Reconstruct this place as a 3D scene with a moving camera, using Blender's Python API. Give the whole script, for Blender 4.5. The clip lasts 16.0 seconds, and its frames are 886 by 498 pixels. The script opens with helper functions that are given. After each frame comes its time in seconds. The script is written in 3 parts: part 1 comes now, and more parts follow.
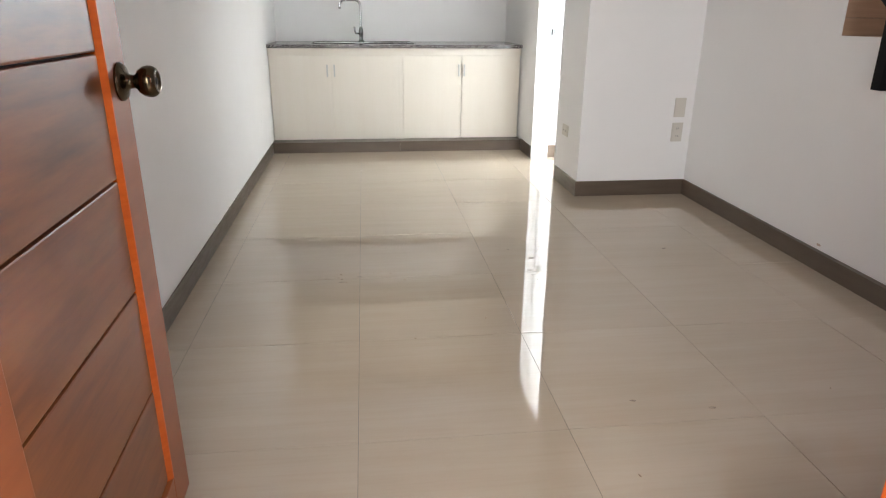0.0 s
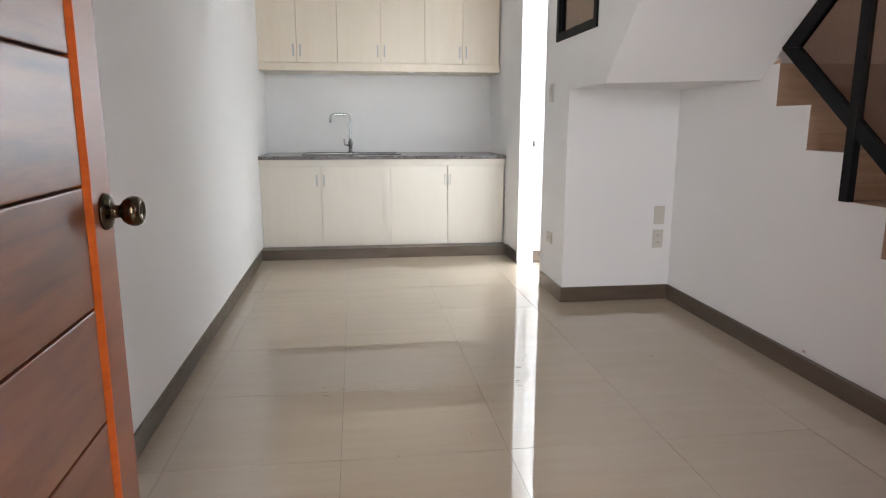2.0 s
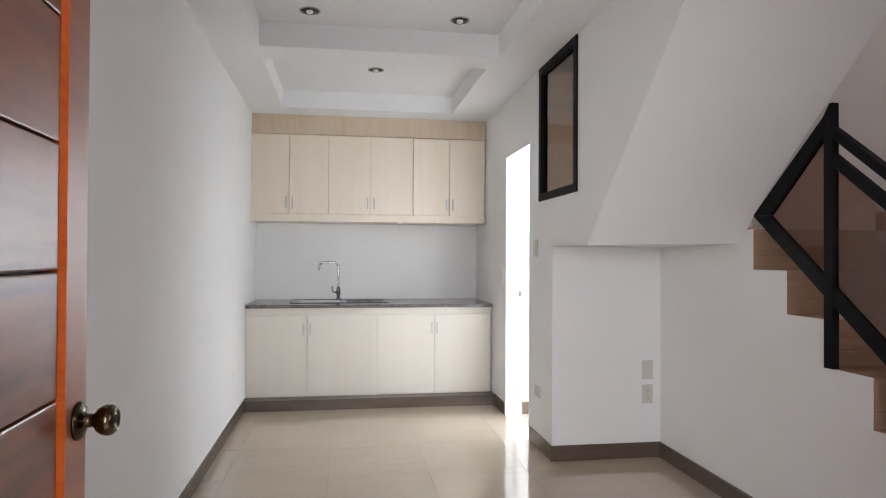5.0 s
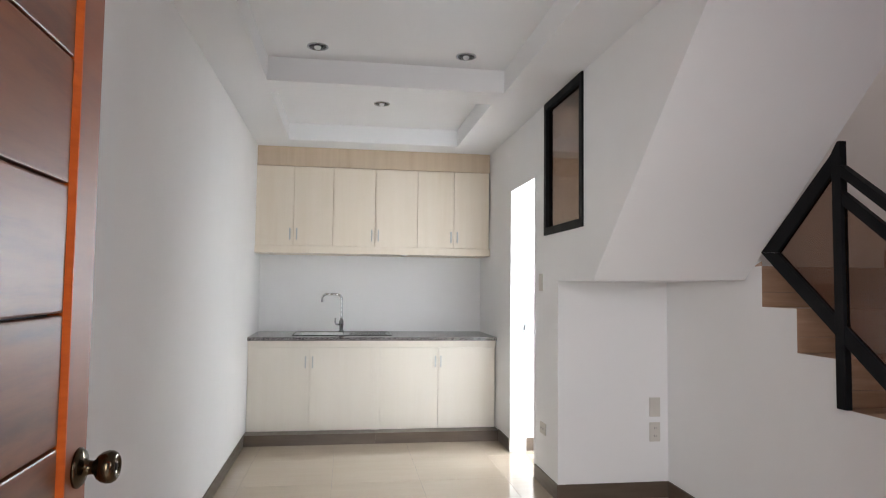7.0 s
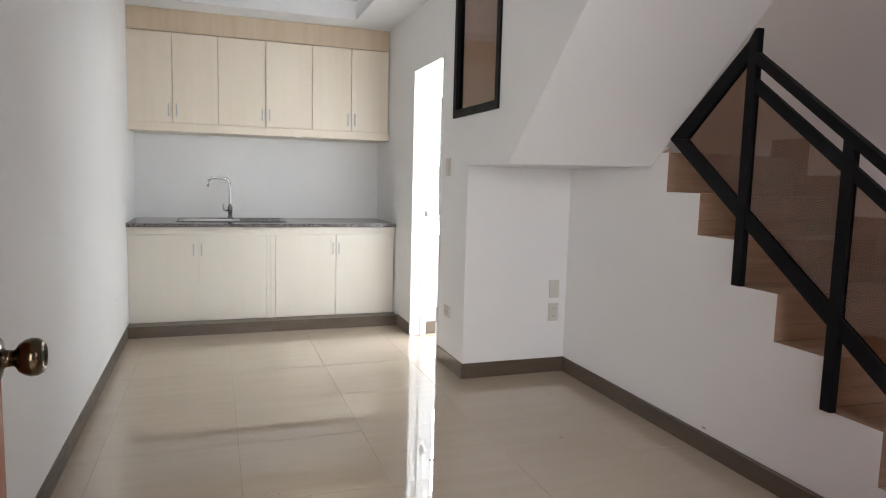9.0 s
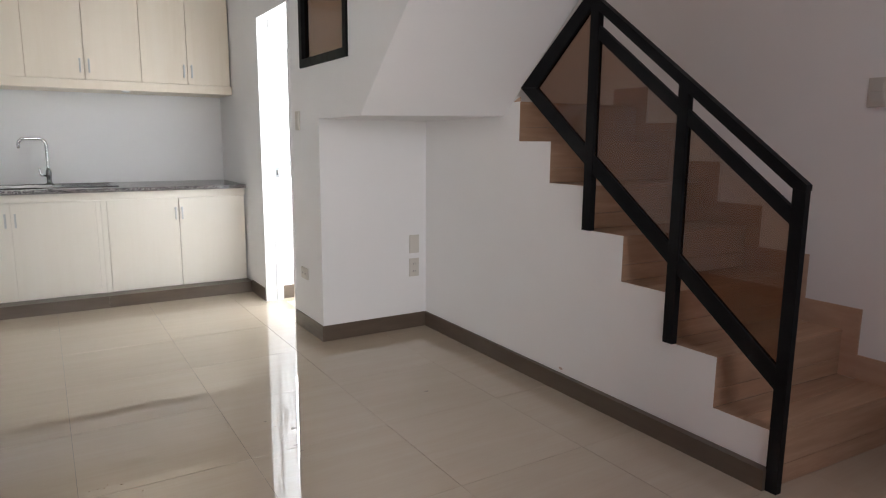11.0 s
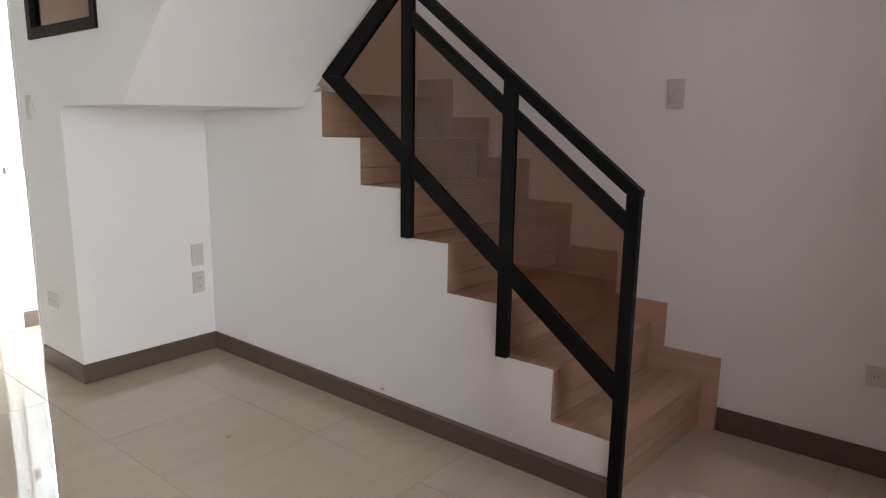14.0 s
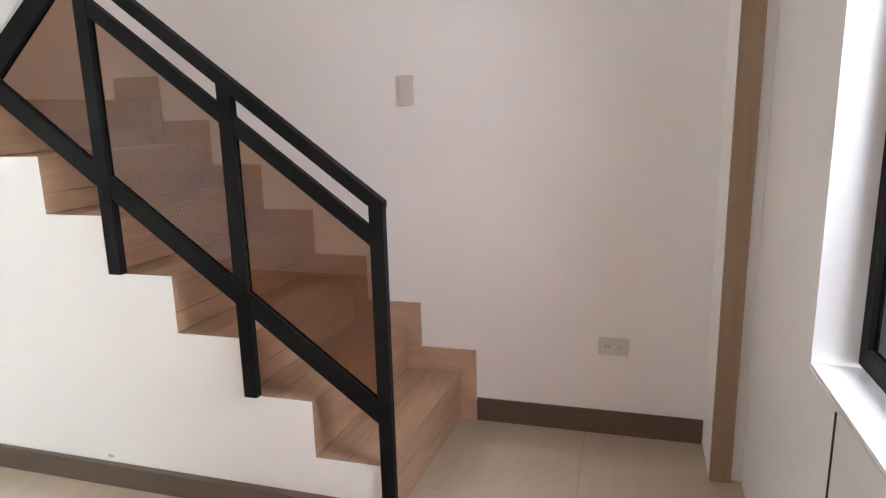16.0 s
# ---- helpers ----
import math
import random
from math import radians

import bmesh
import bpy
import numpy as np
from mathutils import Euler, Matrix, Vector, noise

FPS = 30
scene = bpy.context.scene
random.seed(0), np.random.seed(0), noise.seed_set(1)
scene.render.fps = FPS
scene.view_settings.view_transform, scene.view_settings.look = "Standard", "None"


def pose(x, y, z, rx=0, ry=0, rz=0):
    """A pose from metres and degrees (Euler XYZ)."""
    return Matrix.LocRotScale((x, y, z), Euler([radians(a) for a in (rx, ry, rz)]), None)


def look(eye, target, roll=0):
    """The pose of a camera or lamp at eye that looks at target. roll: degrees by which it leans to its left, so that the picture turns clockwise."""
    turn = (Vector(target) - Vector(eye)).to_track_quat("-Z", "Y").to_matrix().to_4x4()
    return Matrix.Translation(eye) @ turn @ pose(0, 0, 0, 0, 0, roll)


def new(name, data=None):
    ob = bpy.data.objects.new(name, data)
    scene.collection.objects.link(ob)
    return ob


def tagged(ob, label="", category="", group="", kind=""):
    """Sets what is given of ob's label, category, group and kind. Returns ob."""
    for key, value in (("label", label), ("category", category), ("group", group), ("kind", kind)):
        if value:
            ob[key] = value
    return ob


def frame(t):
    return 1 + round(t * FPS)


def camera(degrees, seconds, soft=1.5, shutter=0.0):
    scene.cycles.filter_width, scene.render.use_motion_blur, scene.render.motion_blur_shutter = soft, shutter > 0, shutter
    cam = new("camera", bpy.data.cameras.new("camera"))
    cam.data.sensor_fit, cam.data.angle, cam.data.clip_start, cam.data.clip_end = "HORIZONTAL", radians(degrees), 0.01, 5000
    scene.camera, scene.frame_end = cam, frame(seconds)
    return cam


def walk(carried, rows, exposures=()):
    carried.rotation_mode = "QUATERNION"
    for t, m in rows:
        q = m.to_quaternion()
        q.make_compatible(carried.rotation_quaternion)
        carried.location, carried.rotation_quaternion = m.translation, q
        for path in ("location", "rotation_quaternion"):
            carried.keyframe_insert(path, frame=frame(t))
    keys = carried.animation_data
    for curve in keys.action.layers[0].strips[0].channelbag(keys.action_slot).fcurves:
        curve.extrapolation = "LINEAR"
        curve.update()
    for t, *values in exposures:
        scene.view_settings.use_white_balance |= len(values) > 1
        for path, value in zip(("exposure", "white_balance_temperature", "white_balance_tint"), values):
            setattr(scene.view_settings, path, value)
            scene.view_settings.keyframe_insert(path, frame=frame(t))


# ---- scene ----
cam = camera(68.9, 16.0, soft=1.15)
PATH = [
    (0, (0.805, -0.085, 1.117), (1.028, 1.783, 0.438), 0.4),
    (0.5, (0.812, -0.086, 1.114), (1.058, 1.777, 0.429), 0.3),
    (1, (0.821, -0.08, 1.119), (1.087, 1.817, 0.546), 0.3),
    (1.5, (0.83, -0.086, 1.133), (1.092, 1.836, 0.647), 0.2),
    (2, (0.829, -0.085, 1.166), (1.091, 1.861, 0.784), 0.1),
    (2.5, (0.828, -0.081, 1.185), (1.084, 1.873, 0.841), 0.4),
    (3, (0.828, -0.073, 1.205), (1.105, 1.882, 0.882), 0.1),
    (3.5, (0.833, -0.075, 1.252), (1.127, 1.895, 1.07), 0.4),
    (4, (0.835, -0.08, 1.275), (1.151, 1.892, 1.159), 0.3),
    (4.5, (0.834, -0.08, 1.29), (1.132, 1.897, 1.226), 0.1),
    (5, (0.839, -0.074, 1.313), (1.141, 1.903, 1.335), 0.3),
    (7.5, (0.81, -0.033, 1.34), (1.107, 1.942, 1.455), 0.8),
    (8, (0.776, 0.042, 1.323), (1.192, 1.998, 1.314), 1.6),
    (8.5, (0.706, 0.089, 1.309), (1.226, 2.018, 1.23), 1.7),
    (9, (0.663, 0.116, 1.287), (1.326, 1.991, 1.073), 1.5),
    (9.5, (0.638, 0.117, 1.25), (1.471, 1.916, 0.991), 2.7),
    (10, (0.665, 0.139, 1.248), (1.619, 1.87, 0.946), 0.9),
    (12.5, (0.816, 0.372, 1.253), (1.992, 1.962, 0.953), 1.5),
    (13, (0.838, 0.457, 1.263), (2.113, 1.971, 0.975), 0.7),
    (13.5, (0.851, 0.544, 1.267), (2.234, 1.96, 0.986), 1.4),
    (14, (0.873, 0.598, 1.308), (2.41, 1.823, 0.936), 0.9),
    (14.5, (0.909, 0.626, 1.336), (2.53, 1.718, 0.914), -0.5),
    (15, (0.983, 0.641, 1.356), (2.701, 1.571, 0.93), 0.0),
    (15.5, (1.054, 0.664, 1.362), (2.818, 1.495, 0.92), -0.5),
    (16, (1.095, 0.687, 1.377), (2.972, 1.235, 0.958), -1.4),
]
EXPOSURES = [(0.0, 0.02, 6330, 9), (1.0, 0.0, 6300, 9.5), (2.0, -0.2, 6220, 10.5), (5.0, -0.24, 6150, 11.5), (9.0, -0.24, 6230, 10), (10.2, -0.36, 6250, 11), (12.5, -0.36, 6220, 10), (13.5, -0.28, 6220, 9), (14.0, 0.0, 6180, 7.5), (14.5, 0.46, 6100, 6), (16.0, 1.18, 6080, 5)]
walk(cam, [(t, look(eye, target, roll)) for t, eye, target, roll in PATH], EXPOSURES)

# ---- world and light ----
import bpy, bmesh, math, random
from mathutils import Vector, Matrix
random.seed(7)

world = bpy.data.worlds.new("overcast_sky")
bpy.context.scene.world = world
world.use_nodes = True
wn = world.node_tree
sky = wn.nodes.new("ShaderNodeTexSky")
sky.sky_type = "NISHITA"
sky.sun_disc = False
sky.sun_elevation = math.radians(58)
sky.sun_rotation = math.radians(34)
sky.dust_density = 3.0
wn.links.new(sky.outputs[0], wn.nodes["Background"].inputs[0])
wn.nodes["Background"].inputs[1].default_value = 0.06


def area_lamp(name, m, w, h, power, colour):
    data = bpy.data.lights.new(name, "AREA")
    data.shape = "RECTANGLE"
    data.size, data.size_y = w, h
    data.energy = power
    data.color = colour
    ob = new(name, data)
    ob.matrix_world = m
    return ob


sun_data = bpy.data.lights.new("sun", "SUN")
sun_data.energy = 1.2
sun_data.angle = math.radians(20)
sun_data.color = (1.0, 0.96, 0.9)
sun = new("sun", sun_data)
sun.matrix_world = look((9.0, 11.0, 12.0), (1.6, 0.0, 0.0))

# daylight that comes in at the entrance, the front window and the service window
area_lamp("entrance_daylight", look((0.12, -1.6, 1.6), (0.7, 3.0, 1.15)), 1.5, 1.9, 155, (1.0, 0.965, 0.925))
area_lamp("front_window_daylight", look((2.35, -0.3, 1.8), (2.85, 1.7, 0.3)), 0.8, 1.0, 420, (1.0, 0.975, 0.985))
area_lamp("service_daylight", look((3.0, 6.56, 1.5), (2.2, 4.2, 1.0)), 0.9, 1.25, 410, (0.94, 0.975, 1.0))
# extra lamp in an added, unseen side opening, brightens the kitchen
area_lamp("service_side_daylight", look((3.98, 5.2, 1.6), (0.0, 4.9, 1.0)), 1.1, 1.2, 50, (0.94, 0.975, 1.0))
# added warm lamp in an unseen upper opening, lights the stairwell wall
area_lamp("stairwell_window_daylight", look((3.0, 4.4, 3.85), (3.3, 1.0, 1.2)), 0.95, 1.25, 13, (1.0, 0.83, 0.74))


# ---- materials ----
def mat(name):
    m = bpy.data.materials.new(name)
    m.use_nodes = True
    return m, m.node_tree, m.node_tree.nodes["Principled BSDF"]


def node(nt, kind, **kw):
    n = nt.nodes.new(kind)
    for k, v in kw.items():
        n.inputs[k].default_value = v
    return n


def coords(nt, scale, turn=(0, 0, 0), shift=False):
    tc = nt.nodes.new("ShaderNodeTexCoord")
    mp = nt.nodes.new("ShaderNodeMapping")
    mp.inputs["Scale"].default_value = scale
    mp.inputs["Rotation"].default_value = turn
    src = tc.outputs["Object"]
    if shift:
        info = nt.nodes.new("ShaderNodeObjectInfo")
        mul = nt.nodes.new("ShaderNodeMath")
        mul.operation = "MULTIPLY"
        mul.inputs[1].default_value = 37.0
        nt.links.new(info.outputs["Random"], mul.inputs[0])
        add = nt.nodes.new("ShaderNodeVectorMath")
        add.operation = "ADD"
        nt.links.new(src, add.inputs[0])
        nt.links.new(mul.outputs[0], add.inputs[1])
        src = add.outputs[0]
    nt.links.new(src, mp.inputs[0])
    return mp.outputs[0]


def noise(nt, vec, scale, detail=4.0, rough=0.55):
    n = node(nt, "ShaderNodeTexNoise", Scale=scale, Detail=detail, Roughness=rough)
    nt.links.new(vec, n.inputs["Vector"])
    return n.outputs["Fac"]


def ramp(nt, fac, stops):
    r = nt.nodes.new("ShaderNodeValToRGB")
    els = r.color_ramp.elements
    while len(els) < len(stops):
        els.new(0.5)
    for e, (p, c) in zip(els, stops):
        e.position = p
        e.color = (*c, 1) if len(c) == 3 else c
    nt.links.new(fac, r.inputs[0])
    return r.outputs[0]


def mix(nt, fac, a, b, how="MIX"):
    m = nt.nodes.new("ShaderNodeMix")
    m.data_type = "RGBA"
    m.blend_type = how
    for sock, v in ((m.inputs[0], fac), (m.inputs[6], a), (m.inputs[7], b)):
        if hasattr(v, "is_linked"):
            nt.links.new(v, sock)
        else:
            sock.default_value = v if isinstance(v, (int, float)) else (*v, 1)
    return m.outputs[2]


def bump(nt, bsdf, height, strength, distance=0.002):
    b = node(nt, "ShaderNodeBump", Strength=strength, Distance=distance)
    nt.links.new(height, b.inputs["Height"])
    nt.links.new(b.outputs[0], bsdf.inputs["Normal"])


def mottled(name, dark, light, scale, rough, grain=(1, 1, 1), bump_strength=0.0, bump_scale=60.0, metal=0.0, shift=False, rough_to=None):
    m, nt, p = mat(name)
    v = coords(nt, grain, shift=shift)
    f = noise(nt, v, scale)
    nt.links.new(ramp(nt, f, [(0.3, dark), (0.7, light)]), p.inputs["Base Color"])
    p.inputs["Roughness"].default_value = rough
    p.inputs["Metallic"].default_value = metal
    if rough_to is not None:
        g = noise(nt, v, scale * 3.1)
        nt.links.new(ramp(nt, g, [(0.3, (rough,) * 3), (0.7, (rough_to,) * 3)]), p.inputs["Roughness"])
    if bump_strength:
        bump(nt, p, noise(nt, v, bump_scale, 6.0), bump_strength)
    return m


PAINT = mottled("white_wall_paint", (0.835, 0.83, 0.82), (0.87, 0.865, 0.855), 1.3, 0.55, bump_strength=0.12, bump_scale=45.0, rough_to=0.7)
SEMI_GLOSS = mottled("semi_gloss_wall_paint", (0.78, 0.775, 0.765), (0.83, 0.825, 0.815), 1.3, 0.36, rough_to=0.4)
CEIL = mottled("ceiling_paint", (0.85, 0.85, 0.85), (0.88, 0.88, 0.88), 1.1, 0.8, bump_strength=0.06, bump_scale=60.0)
SKIRT = mottled("brown_skirting_tile", (0.092, 0.067, 0.048), (0.125, 0.092, 0.066), 3.0, 0.32, grain=(1, 1, 6), rough_to=0.42)
GROUT = mottled("grout", (0.17, 0.145, 0.12), (0.23, 0.20, 0.17), 9.0, 0.9)
PLATE = mottled("ivory_plastic", (0.60, 0.57, 0.51), (0.64, 0.61, 0.55), 4.0, 0.35)
SLOT = mottled("dark_slot", (0.02, 0.02, 0.02), (0.03, 0.03, 0.03), 4.0, 0.6)
BLACK = mottled("black_powder_coat", (0.004, 0.004, 0.0045), (0.007, 0.007, 0.0075), 6.0, 0.5, bump_strength=0.05, bump_scale=300, rough_to=0.6)
BLACK.node_tree.nodes["Principled BSDF"].inputs["Specular IOR Level"].default_value = 0.15
CHROME = mottled("chrome", (0.40, 0.41, 0.42), (0.50, 0.51, 0.52), 5.0, 0.08, metal=1.0)
# steel darkened: the dark reflection on sink rim and drainer is painted in
SHADED_STEEL = mottled("shaded_brushed_steel", (0.20, 0.203, 0.206), (0.29, 0.293, 0.297), 3.0, 0.22, grain=(1, 30, 1), metal=1.0)
# the same sink steel made brighter, with the light on the bowl painted in
LIT_BOWL_STEEL = mottled("lit_bowl_steel", (0.50, 0.50, 0.50), (0.62, 0.62, 0.61), 9.0, 0.3, metal=1.0)
# dark reflections on tap base and sink edge are put into this colour
SHADED_METAL = mottled("shaded_metal", (0.10, 0.10, 0.10), (0.20, 0.20, 0.20), 9.0, 0.12, metal=1.0)
SATIN = mottled("satin_nickel", (0.50, 0.50, 0.49), (0.58, 0.58, 0.57), 6.0, 0.5, metal=1.0)
BRASS = mottled("antique_bronze", (0.035, 0.027, 0.018), (0.12, 0.092, 0.056), 7.0, 0.2, metal=1.0)
WHITE_GLOSS = mottled("white_gloss_paint", (0.80, 0.80, 0.79), (0.84, 0.84, 0.83), 2.0, 0.35)
DRIED = mottled("dried_mud", (0.16, 0.12, 0.085), (0.34, 0.27, 0.2), 60.0, 0.85)
CONCRETE = mottled("outdoor_concrete", (0.30, 0.29, 0.27), (0.42, 0.41, 0.39), 1.2, 0.9, bump_strength=0.3, bump_scale=30)
SERVICE_TILE = mottled("beige_service_tile", (0.42, 0.34, 0.29), (0.52, 0.43, 0.37), 3.0, 0.4, grain=(1, 4, 1))
WOODTRIM = mottled("brown_trim_board", (0.27, 0.185, 0.115), (0.34, 0.24, 0.155), 5.0, 0.45, grain=(6, 6, 0.6))


def laminate(name, pale, deep, cast):
    m, nt, p = mat(name)
    v = coords(nt, (9, 9, 0.5), shift=True)
    fine = noise(nt, v, 2.4, 5.0, 0.6)
    broad = noise(nt, coords(nt, (5, 5, 0.35), shift=True), 1.2, 3.0)
    grain = ramp(nt, fine, [(0.3, deep), (0.68, pale)])
    nt.links.new(mix(nt, ramp(nt, broad, [(0.35, (0, 0, 0)), (0.7, (0.55, 0.55, 0.55))]), grain, cast), p.inputs["Base Color"])
    p.inputs["Roughness"].default_value = 0.38
    bump(nt, p, fine, 0.05)
    return m


LAMINATE = laminate("pale_maple_laminate", (0.775, 0.725, 0.635), (0.755, 0.70, 0.605), (0.79, 0.745, 0.665))
LAMINATE_UP = laminate("maple_laminate", (0.83, 0.735, 0.60), (0.79, 0.69, 0.545), (0.845, 0.76, 0.64))
LAMINATE_WARM = laminate("warm_maple_laminate", (0.66, 0.53, 0.38), (0.58, 0.45, 0.31), (0.68, 0.56, 0.42))


def floor_tile():
    m, nt, p = mat("polished_travertine_tile")
    v = coords(nt, (0.6, 7.0, 1.0), shift=True)
    vein = noise(nt, v, 2.2, 6.0, 0.6)
    fine = noise(nt, coords(nt, (2.0, 46.0, 1.0), shift=True), 2.0, 4.0)
    cloud = noise(nt, coords(nt, (1, 1, 1), shift=True), 2.4, 4.0)
    base = ramp(nt, vein, [(0.28, (0.55, 0.47, 0.38)), (0.5, (0.565, 0.487, 0.396)), (0.74, (0.585, 0.51, 0.42))])
    base = mix(nt, ramp(nt, fine, [(0.45, (0, 0, 0)), (0.72, (0.22, 0.22, 0.22))]), base, (0.48, 0.40, 0.315))
    base = mix(nt, ramp(nt, cloud, [(0.55, (0, 0, 0)), (0.8, (0.14, 0.14, 0.14))]), base, (0.46, 0.38, 0.295))
    info = nt.nodes.new("ShaderNodeObjectInfo")
    tone = ramp(nt, info.outputs["Random"], [(0.0, (0.80, 0.765, 0.71)), (1.0, (0.84, 0.805, 0.755))])
    nt.links.new(mix(nt, 1.0, base, tone, "MULTIPLY"), p.inputs["Base Color"])
    dust = noise(nt, coords(nt, (1, 1, 1), shift=True), 5.0, 6.0)
    smear = noise(nt, coords(nt, (1.6, 1, 1), shift=True), 11.0, 5.0, 0.65)
    gloss = ramp(nt, dust, [(0.35, (0.008,) * 3), (0.6, (0.018,) * 3), (0.8, (0.04,) * 3)])
    nt.links.new(mix(nt, ramp(nt, smear, [(0.63, (0, 0, 0)), (0.72, (0.6, 0.6, 0.6))]), gloss, (0.3, 0.3, 0.3)), p.inputs["Roughness"])
    p.inputs["IOR"].default_value = 2.0
    bump(nt, p, noise(nt, coords(nt, (1, 1, 1), shift=True), 2.0, 1.0), 0.004, 0.006)
    return m


TILE = floor_tile()


def stair_tile():
    m, nt, p = mat("oak_look_stair_tile")
    v = coords(nt, (1.2, 16, 16), shift=True)
    g = noise(nt, v, 2.0, 6.0, 0.62)
    fine = noise(nt, coords(nt, (4, 90, 90), shift=True), 2.0, 3.0)
    base = ramp(nt, g, [(0.25, (0.34, 0.21, 0.13)), (0.5, (0.40, 0.255, 0.162)), (0.75, (0.48, 0.32, 0.212))])
    base = mix(nt, ramp(nt, fine, [(0.45, (0, 0, 0)), (0.75, (0.22, 0.22, 0.22))]), base, (0.30, 0.18, 0.11))
    nt.links.new(base, p.inputs["Base Color"])
    p.inputs["Roughness"].default_value = 0.42
    bump(nt, p, fine, 0.12, 0.001)
    return m


STAIR_TILE = stair_tile()
STAIR_SKIRT = mottled("oak_look_skirting_tile", (0.45, 0.30, 0.205), (0.56, 0.395, 0.285), 4.0, 0.42, grain=(8, 1, 4))


def granite():
    m, nt, p = mat("speckled_granite")
    vo = nt.nodes.new("ShaderNodeTexVoronoi")
    vo.inputs["Scale"].default_value = 170
    nt.links.new(coords(nt, (1, 1, 1)), vo.inputs["Vector"])
    sep = nt.nodes.new("ShaderNodeSeparateColor")
    nt.links.new(vo.outputs["Color"], sep.inputs[0])
    nt.links.new(ramp(nt, sep.outputs[0], [(0.2, (0.022, 0.02, 0.02)), (0.45, (0.11, 0.095, 0.09)), (0.7, (0.20, 0.178, 0.168)), (0.95, (0.38, 0.36, 0.35))]), p.inputs["Base Color"])
    p.inputs["Roughness"].default_value = 0.16
    return m


GRANITE = granite()


def varnished(name, deep, mid, light, rough):
    m, nt, p = mat(name)
    v = coords(nt, (3, 1.0, 9), shift=True)
    g = noise(nt, v, 1.6, 6.0, 0.6)
    knots = noise(nt, coords(nt, (1, 0.8, 4.6), shift=True), 2.6, 4.0)
    base = ramp(nt, g, [(0.25, deep), (0.5, mid), (0.78, light)])
    base = mix(nt, ramp(nt, knots, [(0.53, (0, 0, 0)), (0.70, (0.65, 0.65, 0.65))]), base, deep)
    nt.links.new(base, p.inputs["Base Color"])
    p.inputs["Roughness"].default_value = rough
    p.inputs["Coat Weight"].default_value = 0.1
    p.inputs["Coat Roughness"].default_value = 0.18
    bump(nt, p, g, 0.08, 0.002)
    return m


PANEL_WOOD = varnished("varnished_mahogany", (0.09, 0.026, 0.008), (0.22, 0.068, 0.017), (0.295, 0.105, 0.027), 0.38)
STILE_WOOD = varnished("varnished_mahogany_stile", (0.22, 0.059, 0.016), (0.28, 0.077, 0.0205), (0.33, 0.097, 0.0255), 0.42)
ORANGE = mottled("orange_varnish_bead", (0.56, 0.105, 0.013), (0.67, 0.14, 0.019), 7.0, 0.35, grain=(2, 2, 8))


def glass(name, tint):
    m = bpy.data.materials.new(name)
    m.use_nodes = True
    nt = m.node_tree
    nt.nodes.remove(nt.nodes["Principled BSDF"])
    tr = nt.nodes.new("ShaderNodeBsdfTransparent")
    tr.inputs[0].default_value = (*tint, 1)
    gl = nt.nodes.new("ShaderNodeBsdfGlossy")
    gl.inputs["Roughness"].default_value = 0.0
    lw = nt.nodes.new("ShaderNodeLayerWeight")
    lw.inputs[0].default_value = 0.5
    steep = nt.nodes.new("ShaderNodeMath")
    steep.operation = "POWER"
    steep.inputs[1].default_value = 4.0
    nt.links.new(lw.outputs["Facing"], steep.inputs[0])
    fr = nt.nodes.new("ShaderNodeMath")
    fr.operation = "MULTIPLY_ADD"
    fr.inputs[1].default_value = 0.7
    fr.inputs[2].default_value = 0.045
    nt.links.new(steep.outputs[0], fr.inputs[0])
    mx = nt.nodes.new("ShaderNodeMixShader")
    nt.links.new(fr.outputs[0], mx.inputs[0])
    nt.links.new(tr.outputs[0], mx.inputs[1])
    nt.links.new(gl.outputs[0], mx.inputs[2])
    nt.links.new(mx.outputs[0], nt.nodes["Material Output"].inputs[0])
    return m


BRONZE_GLASS = glass("bronze_tinted_glass", (0.66, 0.535, 0.445))
SMOKED_GLASS = glass("smoked_window_glass", (0.22, 0.22, 0.23))
CLEAR_GLASS = glass("clear_glass", (0.92, 0.95, 0.94))

# ---- building helpers ----
ORG = {}


def box(bm, x0, x1, y0, y1, z0, z1, bevel=0.0):
    vs = [bm.verts.new((x, y, z)) for z in (z0, z1) for y in (y0, y1) for x in (x0, x1)]
    idx = [(0, 2, 3, 1), (4, 5, 7, 6), (0, 1, 5, 4), (2, 6, 7, 3), (0, 4, 6, 2), (1, 3, 7, 5)]
    fs = [bm.faces.new([vs[i] for i in f]) for f in idx]
    if bevel:
        es = list({e for f in fs for e in f.edges})
        bmesh.ops.bevel(bm, geom=es, offset=bevel, segments=2, affect="EDGES", profile=0.6)
    return bm


def prism(bm, pts, axis, a, b, bevel=0.0):
    """Extrude a polygon along an axis from a to b. Points are the two other axes in order."""
    def put(p, w):
        return {"x": (w, p[0], p[1]), "y": (p[0], w, p[1]), "z": (p[0], p[1], w)}[axis]
    lo = [bm.verts.new(put(p, a)) for p in pts]
    hi = [bm.verts.new(put(p, b)) for p in pts]
    fs = [bm.faces.new(lo), bm.faces.new(list(reversed(hi)))]
    n = len(pts)
    for i in range(n):
        fs.append(bm.faces.new((lo[i], hi[i], hi[(i + 1) % n], lo[(i + 1) % n])))
    bmesh.ops.recalc_face_normals(bm, faces=fs)
    if bevel:
        es = list({e for f in fs for e in f.edges})
        bmesh.ops.bevel(bm, geom=es, offset=bevel, segments=2, affect="EDGES", profile=0.6)
    return bm


